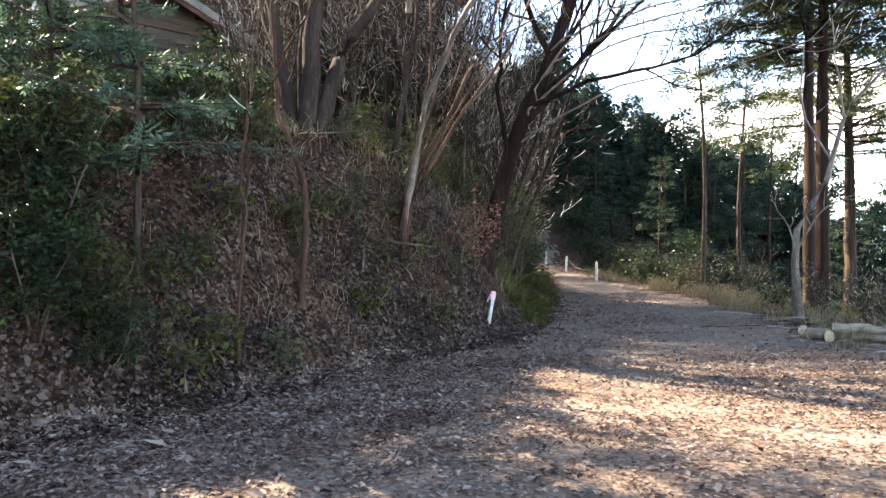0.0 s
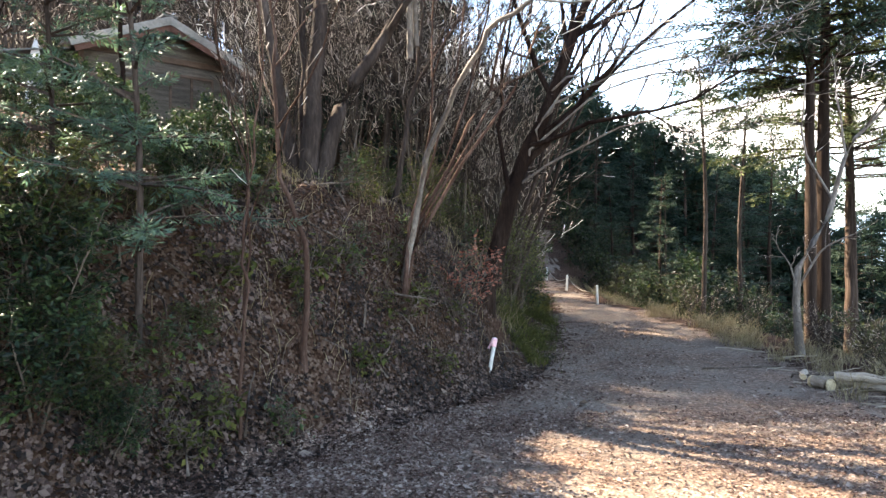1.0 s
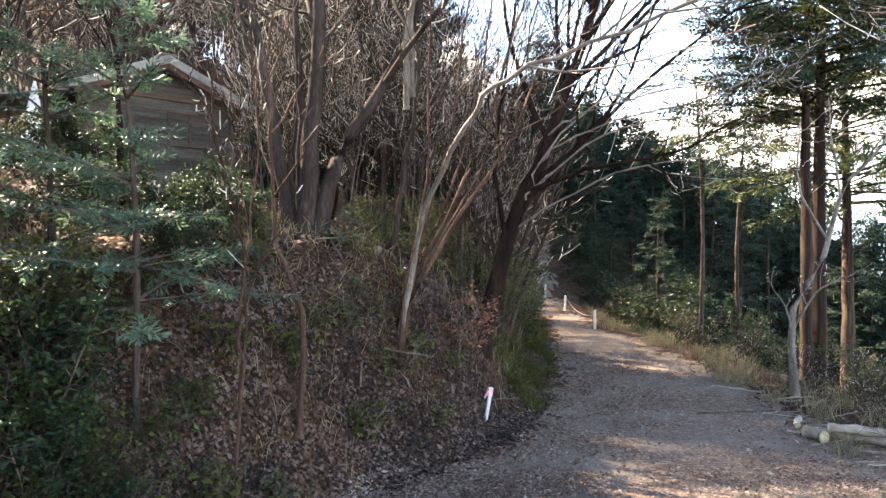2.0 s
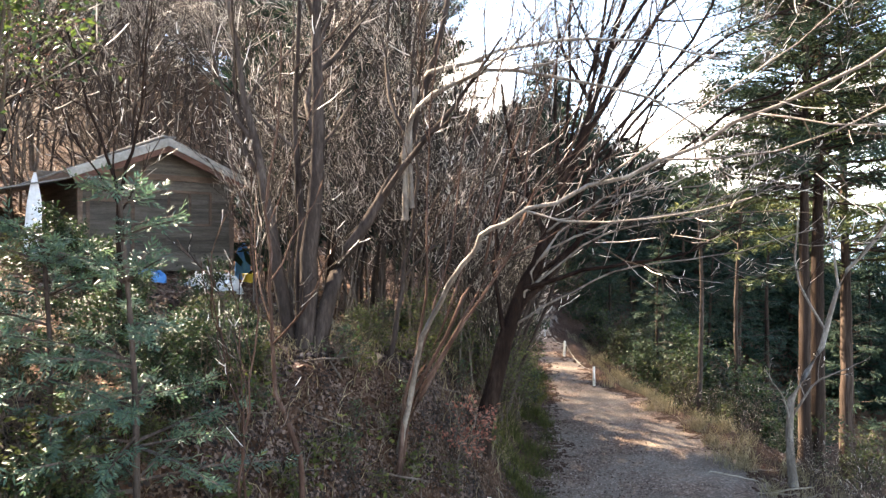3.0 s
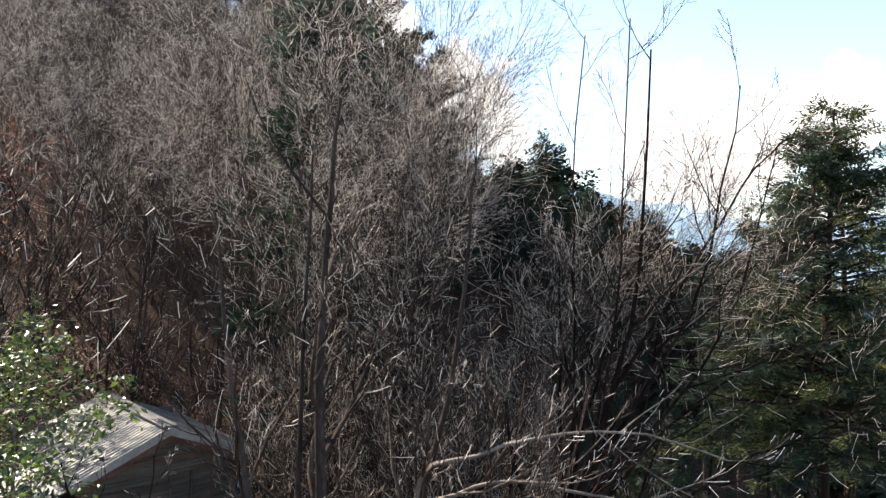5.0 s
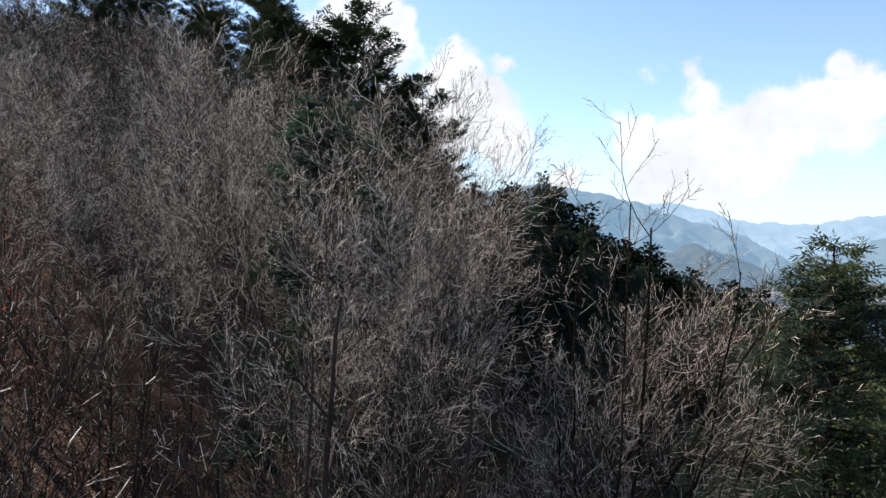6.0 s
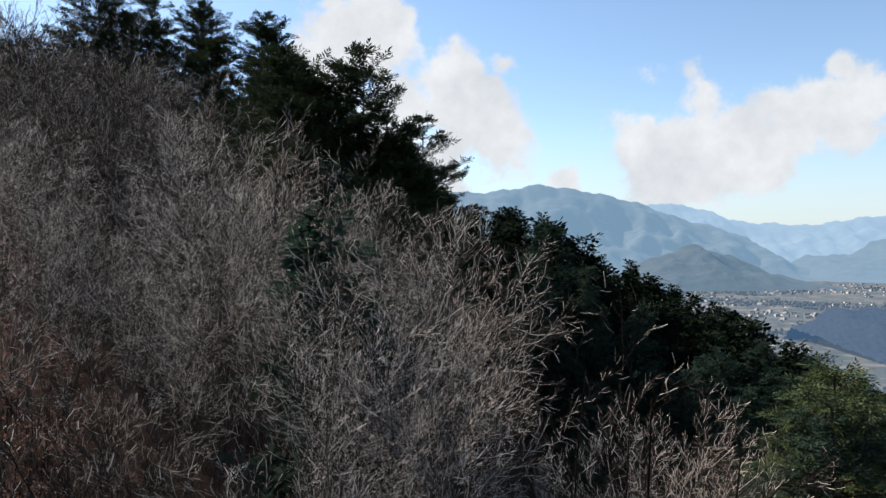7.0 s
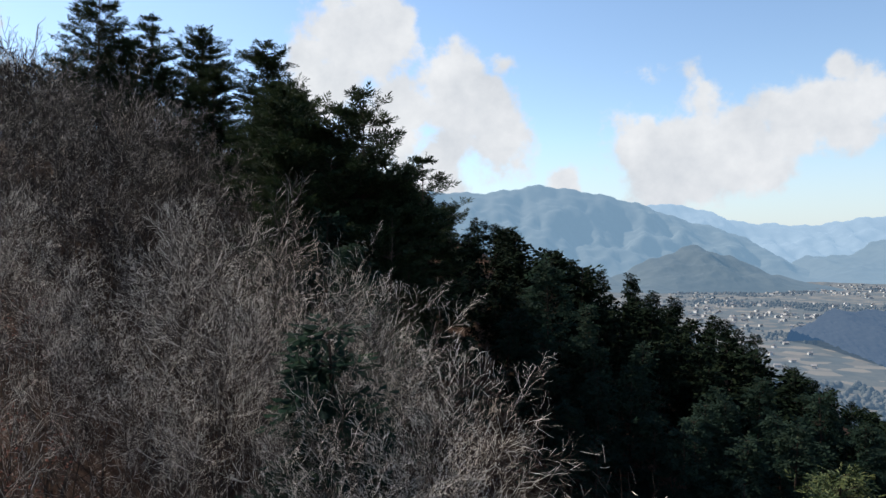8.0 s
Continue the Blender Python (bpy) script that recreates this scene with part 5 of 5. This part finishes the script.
def shed():
    ob = new("shed")
    G = float(height(-6.6, 15.6))
    W, D, EAVE, SLOPE = 1.65, 3.7, 6.37 - G, .42      # half width, depth, wall height at the eaves, roof pitch
    # local axes: x along the gable front, y back into the hill
    ob.matrix_world = Matrix.Translation((-6.23, 15.37, G)) @ pose(0, 0, 0, 0, 0, 42)
    step = .2
    rows = int((EAVE + W * SLOPE) / step)
    for i in range(rows):
        z = -.3 + (i + .5) * step + .3
        half = W if z < EAVE else W - (z - EAVE) / SLOPE
        if half < .15:
            break
        spans = [(-half, half)]
        if 1.05 < z < 1.75:
            spans = [(-half, .15), (1.15, half)]
        if z < 1.5:
            spans = [(-half, -1.5), (-.6, spans[0][1])] + spans[1:]
        for a, b in spans:
            if b - a > .05:
                bm = box(bmesh.new(), b - a, .02, step * .98, Matrix.Translation(((a + b) / 2, -.012 - .006 * (i % 2), z)) @ pose(0, 0, 0, 8, 0, 0))
                part("board", bm, M_BOARD, ob)
    for x in (-W, W):
        for i in range(int(EAVE / step)):
            bm = box(bmesh.new(), .02, D, step * .98, Matrix.Translation((x, D / 2, (i + .5) * step)))
            part("board", bm, M_BOARD, ob)
    part("back_wall", box(bmesh.new(), 2 * W, .06, EAVE + .4, Matrix.Translation((0, D, EAVE / 2 + .1))), M_BOARD, ob)
    for x in (-W, W):
        part("corner_post", box(bmesh.new(), .1, .1, EAVE, Matrix.Translation((x, -.02, EAVE / 2)), .008), M_DARKWOOD, ob)
    part("tie_beam", box(bmesh.new(), 2 * W + .1, .05, .13, Matrix.Translation((0, -.05, EAVE - .05)), .006), M_DARKWOOD, ob)
    win = part("window", box(bmesh.new(), 1.0, .05, .06, Matrix.Translation((.65, -.04, 1.04)), .005), M_DARKWOOD, ob, "old window closed with board shutters")
    part("head", box(bmesh.new(), 1.0, .05, .06, Matrix.Translation((.65, -.04, 1.78)), .005), M_DARKWOOD, win)
    for x in (.17, .65, 1.13):
        part("jamb", box(bmesh.new(), .055, .05, .7, Matrix.Translation((x, -.043, 1.41)), .005), M_DARKWOOD, win)
    for x in (.41, .89):
        part("panel", box(bmesh.new(), .43, .02, .7, Matrix.Translation((x, -.012, 1.41)), .003), M_BOARD, win, "weathered board shutter")
    door = part("door", box(bmesh.new(), .86, .03, 1.45, Matrix.Translation((-1.05, .02, .74)), .004), M_BOARD, ob, "grey board door in a dark frame")
    for x in (-1.5, -.6):
        part("door_post", box(bmesh.new(), .07, .07, 1.5, Matrix.Translation((x, -.03, .75)), .005), M_DARKWOOD, door)
    part("lintel", box(bmesh.new(), .97, .07, .08, Matrix.Translation((-1.05, -.03, 1.53)), .005), M_DARKWOOD, door)
    over, ang = .35, math.degrees(math.atan(SLOPE))
    ridge_z = EAVE + W * SLOPE + .06
    run = W + over
    length = run / math.cos(radians(ang))
    for sgn in (-1, 1):
        tilt = Matrix.Translation((0, 0, ridge_z)) @ pose(0, 0, 0, 0, sgn * ang, 0)
        k = 8
        for i in range(k):
            y0 = -.5 + (D + 1.0) * i / k
            bm = bmesh.new()
            box(bm, length, (D + 1.0) / k + .03, .022, tilt @ Matrix.Translation((sgn * length / 2, y0 + (D + 1.0) / k / 2, .01 + .004 * (i % 2))))
            for w in range(4):
                bmesh.ops.create_cone(bm, cap_ends=True, segments=6, radius1=.022, radius2=.022, depth=length, matrix=tilt @ Matrix.Translation((sgn * length / 2, y0 + (D + 1.0) / k * (w + .5) / 4, .022)) @ pose(0, 0, 0, 0, 90, 0))
            part("roof_sheet", bm, M_ROOF, ob)
        part("barge_board", box(bmesh.new(), length, .035, .17, tilt @ Matrix.Translation((sgn * length / 2, -.515, -.06)), .006), M_PANEL, ob, "pale weathered barge board")
        part("gable_trim", box(bmesh.new(), length - .1, .03, .12, tilt @ Matrix.Translation((sgn * length / 2, -.49, -.205)), .005), M_REDWOOD, ob, "red-brown board under the barge board")
        part("fascia", box(bmesh.new(), .035, D + 1.0, .12, tilt @ Matrix.Translation((sgn * (length - .02), D / 2, -.07)), .005), M_DARKWOOD, ob)
        for i in range(4):
            part("rafter", box(bmesh.new(), length - .1, .06, .1, tilt @ Matrix.Translation((sgn * length / 2, -.3 + (D + .6) * i / 3, -.07))), M_DARKWOOD, ob)
    lean = Matrix.Translation((-W - over + .1, 0, EAVE - over * SLOPE - .06)) @ pose(0, 0, 0, 0, -13, 0)
    for i in range(4):
        part("lean_to_sheet", box(bmesh.new(), 1.9, .98, .03, lean @ Matrix.Translation((-.95, .2 + .95 * i, .004 * (i % 2)))), M_ROOF, ob)
    for y in (-.2, 3.4):
        part("lean_to_post", box(bmesh.new(), .09, .09, EAVE - .2, Matrix.Translation((-W - 1.9, y, EAVE / 2 - .25))), M_DARKWOOD, ob)
    part("ridge_cap", box(bmesh.new(), .32, D + 1.06, .05, Matrix.Translation((0, D / 2, ridge_z + .035)), .015), M_ROOF, ob)
    return tagged(ob, "old weathered board shed with a grey sheet roof above the bank", "shed")


shed()


def leaning_sheet():
    """A tall narrow sheet with a torn top, leaning on the lean-to's post."""
    ob = new("white_sheet")
    bm = bmesh.new()
    rows = [(-.17, .17, 0), (-.18, .17, .7), (-.16, .15, 1.3), (-.11, .05, 1.75), (-.06, -.01, 2.0)]
    ring = [[bm.verts.new((x, .02 * math.sin(z * 5 + x * 9) + d, z)) for d in (0, .012) for x in (a, (a + b) / 2, b)] for a, b, z in rows]
    for lo, hi in zip(ring[:-1], ring[1:]):
        for i, j in ((0, 1), (1, 2), (2, 5), (5, 4), (4, 3), (3, 0)):
            bm.faces.new((lo[i], lo[j], hi[j], hi[i]))
    for e in (ring[0], ring[-1]):
        bm.faces.new((e[0], e[1], e[2], e[5], e[4], e[3]))
    bmesh.ops.recalc_face_normals(bm, faces=bm.faces)
    part("sheet", bm, M_SACK, ob)
    ob.matrix_world = Matrix.Translation(at(-7.93, 13.4, -.03)) @ pose(0, 0, 0, -4, 3, 30) @ Matrix.Scale(.82, 4)
    return tagged(ob, "tall white sheet leaning beside the shed's lean-to", "sheet")


# heaps under sheeting beside the shed
M_BLUE = surface("blue_tarpaulin", [(.03, .14, .36), (.05, .22, .5), (.09, .3, .6)], 3, .45, .3, 14)
M_SACK = surface("white_sheeting", [(.45, .46, .48), (.62, .63, .65), (.75, .76, .78)], 3, .55, .3, 14)
M_YELLOW = surface("yellow_plastic", [(.5, .38, .04), (.7, .55, .07)], 5, .4, 0, 30)


def heap(name, x, y, sx, sy, sz, mat, label, seed):
    """Crumpled sheeting over a heap: a dome with folds that hang to the ground."""
    k = np.random.default_rng(seed)
    u, v = 30, 12
    V = []
    for j in range(v):
        f = j / (v - 1)
        for i in range(u):
            a = i / u * 2 * math.pi
            fold = 1 + .10 * math.sin(a * 5 + seed) * f + .07 * math.sin(a * 11 + seed * 2) * f
            rr = math.sin(f * math.pi / 2) ** .7 * fold
            V.append((math.cos(a) * rr * sx, math.sin(a) * rr * sy, math.cos(f * math.pi / 2) ** .6 * sz + .06 * math.sin(a * 3 + f * 5 + seed) + k.normal(0, .012) - .05 * f))
    F = [(j * u + i, (j + 1) * u + i, (j + 1) * u + (i + 1) % u, j * u + (i + 1) % u) for j in range(v - 1) for i in range(u)]
    ob = new(name, mesh(name, V, F, mat))
    ob.location = at(x, y)
    return tagged(ob, label, "tarpaulin")


leaning_sheet()
heap("blue_tarpaulin", -6.15, 14.6, .36, .3, .2, M_BLUE, "crumpled blue tarpaulin over a low heap by the shed", 3)
heap("white_sheeting", -4.95, 15.0, .6, .4, .32, M_SACK, "crumpled white sheeting over a heap by the shed", 5)
heap("blue_tarpaulin", -5.45, 19.05, .2, .2, .95, M_BLUE, "blue tarpaulin wrapped round a pile by the shed", 8)
bucket = new("bucket")
bm = bmesh.new()
bmesh.ops.create_cone(bm, cap_ends=True, segments=16, radius1=.12, radius2=.16, depth=.3, matrix=Matrix.Translation((0, 0, .15)))
part("body", bm, M_YELLOW, bucket)
bm = bmesh.new()
bmesh.ops.create_cone(bm, cap_ends=True, segments=16, radius1=.172, radius2=.172, depth=.025, matrix=Matrix.Translation((0, 0, .29)))
part("rim", bm, M_YELLOW, bucket)
bucket.location = at(-5.15, 18.5)
tagged(bucket, "yellow plastic bucket beside the blue tarpaulin", "bucket")


# ---- houses and groves in the valley ----
M_WALL = surface("house_wall", [(.3, .3, .29), (.45, .44, .43), (.62, .61, .6)], .3, .8, 0, 2, (1, 1, 1), .6)
M_TILE = surface("house_roof", [(.10, .10, .11), (.19, .19, .2), (.30, .27, .26)], .3, .6, 0, 2, (1, 1, 1), .7)


def house(w, d, h, pitch):
    ob = new("house")
    bm = bmesh.new()
    box(bm, w, d, h, Matrix.Translation((0, 0, h / 2)))
    part("wall", bm, M_WALL, ob)
    bm = bmesh.new()
    e, p = .6, pitch
    vs = [bm.verts.new(c) for c in ((-w / 2 - e, -d / 2 - e, h), (w / 2 + e, -d / 2 - e, h), (w / 2 + e, d / 2 + e, h), (-w / 2 - e, d / 2 + e, h), (-w / 2 - e, 0, h + p), (w / 2 + e, 0, h + p))]
    for f in ((0, 1, 5, 4), (2, 3, 4, 5), (0, 4, 3), (1, 2, 5), (3, 2, 1, 0)):
        bm.faces.new([vs[i] for i in f])
    part("roof", bm, M_TILE, ob)
    return tagged(ob, "small distant house with a dark pitched roof in the valley", "house", "houses in the valley")


r = np.random.default_rng(19)
homes = [house(6.0, 4.8, 3.6, 1.5), house(8, 5, 3.2, 1.4), house(5.5, 5, 3.8, 1.5), house(15, 7, 3.6, 1.2)]
n = 0
while n < 290:
    y = 800 + 2000 * r.random() ** .7
    x = y * r.uniform(.30, .95)
    if lumps(np.array(x), np.array(y), .006, 3) < r.uniform(-.6, .5) or height(x, y) > VALLEY + 8:
        continue
    k = int(r.integers(3)) if r.random() < .9 else 3
    m = Matrix.Translation(at(x, y)) @ pose(0, 0, 0, 0, 0, r.uniform(0, 180))
    if n < 4:
        homes[n].matrix_world = m
    else:
        copy_thing(homes[k], m)
    n += 1


def far_town(count):
    """The rest of the town, too far to tell its houses apart: walls and gabled roofs."""
    V, F, mats = [], [], []
    while len(V) < count * 10:
        y = 1300 + 1700 * r.random() ** .8
        x = y * r.uniform(.36, .95)
        if lumps(np.array(x), np.array(y), .006, 3) < r.uniform(-.5, .5) or height(x, y) > VALLEY + 8:
            continue
        w, d, h, a, z = r.uniform(4, 8), r.uniform(3, 4.5), r.uniform(3, 6), r.uniform(0, 3.14), float(height(x, y))
        for u, v, q in ((-w, -d, -1), (w, -d, -1), (w, d, -1), (-w, d, -1), (-w, -d, h), (w, -d, h), (w, d, h), (-w, d, h), (-w, 0, h + 2), (w, 0, h + 2)):
            V.append((x + u * math.cos(a) - v * math.sin(a), y + u * math.sin(a) + v * math.cos(a), z + q))
        b = len(V) - 10
        F += [(b, b + 1, b + 5, b + 4), (b + 2, b + 3, b + 7, b + 6), (b + 1, b + 2, b + 6, b + 5), (b + 3, b, b + 4, b + 7), (b + 4, b + 5, b + 9, b + 8), (b + 6, b + 7, b + 8, b + 9)]
        mats += [0, 0, 0, 0, 1, 1]
    me = mesh("far_town", V, F, [M_WALL, M_TILE], False)
    me.polygons.foreach_set("material_index", np.array(mats, np.int32))
    tagged(new("far_town", me), "pale small houses of a far town in the valley", "houses", kind="stuff")


far_town(450)


def groves(count, seed):
    """Dark groves and hedgerows of the valley floor, too far to tell the trees apart."""
    g = np.random.default_rng(seed)
    S = []
    while len(S) < count:
        y = 450 + 2300 * g.random() ** 1.2
        x = y * g.uniform(.28, 1.0)
        if height(x, y) < VALLEY + 9 and lumps(np.array(x), np.array(y), .009, 7) + .5 * lumps(np.array(x), np.array(y), .03, 9) > g.uniform(.05, .5):
            S.append((x, y))
    S = np.array(S)
    z = height(S[:, 0], S[:, 1])
    rr = g.uniform(1.6, 4.6, count)
    ring = 7
    V, F = [], []
    for k in range(count):
        b = len(V)
        a = g.uniform(0, 6.28) + np.arange(ring) * 2 * math.pi / ring
        for lev, f, hh in ((0, .8, 0), (1, 1.0, .5), (2, .55, .95)):
            w = rr[k] * f * g.uniform(.75, 1.2, ring)
            V += [(S[k, 0] + math.cos(t) * ww, S[k, 1] + math.sin(t) * ww, z[k] + rr[k] * 1.5 * hh) for t, ww in zip(a, w)]
        V.append((S[k, 0], S[k, 1], z[k] + rr[k] * 1.75))
        for lev in (0, 1):
            F += [(b + lev * ring + i, b + lev * ring + (i + 1) % ring, b + (lev + 1) * ring + (i + 1) % ring, b + (lev + 1) * ring + i) for i in range(ring)]
        F += [(b + 2 * ring + i, b + 2 * ring + (i + 1) % ring, b + 3 * ring) for i in range(ring)]
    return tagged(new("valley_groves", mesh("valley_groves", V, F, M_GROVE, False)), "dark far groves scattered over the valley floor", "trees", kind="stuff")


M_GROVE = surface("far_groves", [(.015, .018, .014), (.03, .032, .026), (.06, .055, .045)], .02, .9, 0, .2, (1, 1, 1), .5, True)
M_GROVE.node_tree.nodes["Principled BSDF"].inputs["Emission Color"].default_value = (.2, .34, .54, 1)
M_GROVE.node_tree.nodes["Principled BSDF"].inputs["Emission Strength"].default_value = .14   # painted haze: the groves themselves glow bluish
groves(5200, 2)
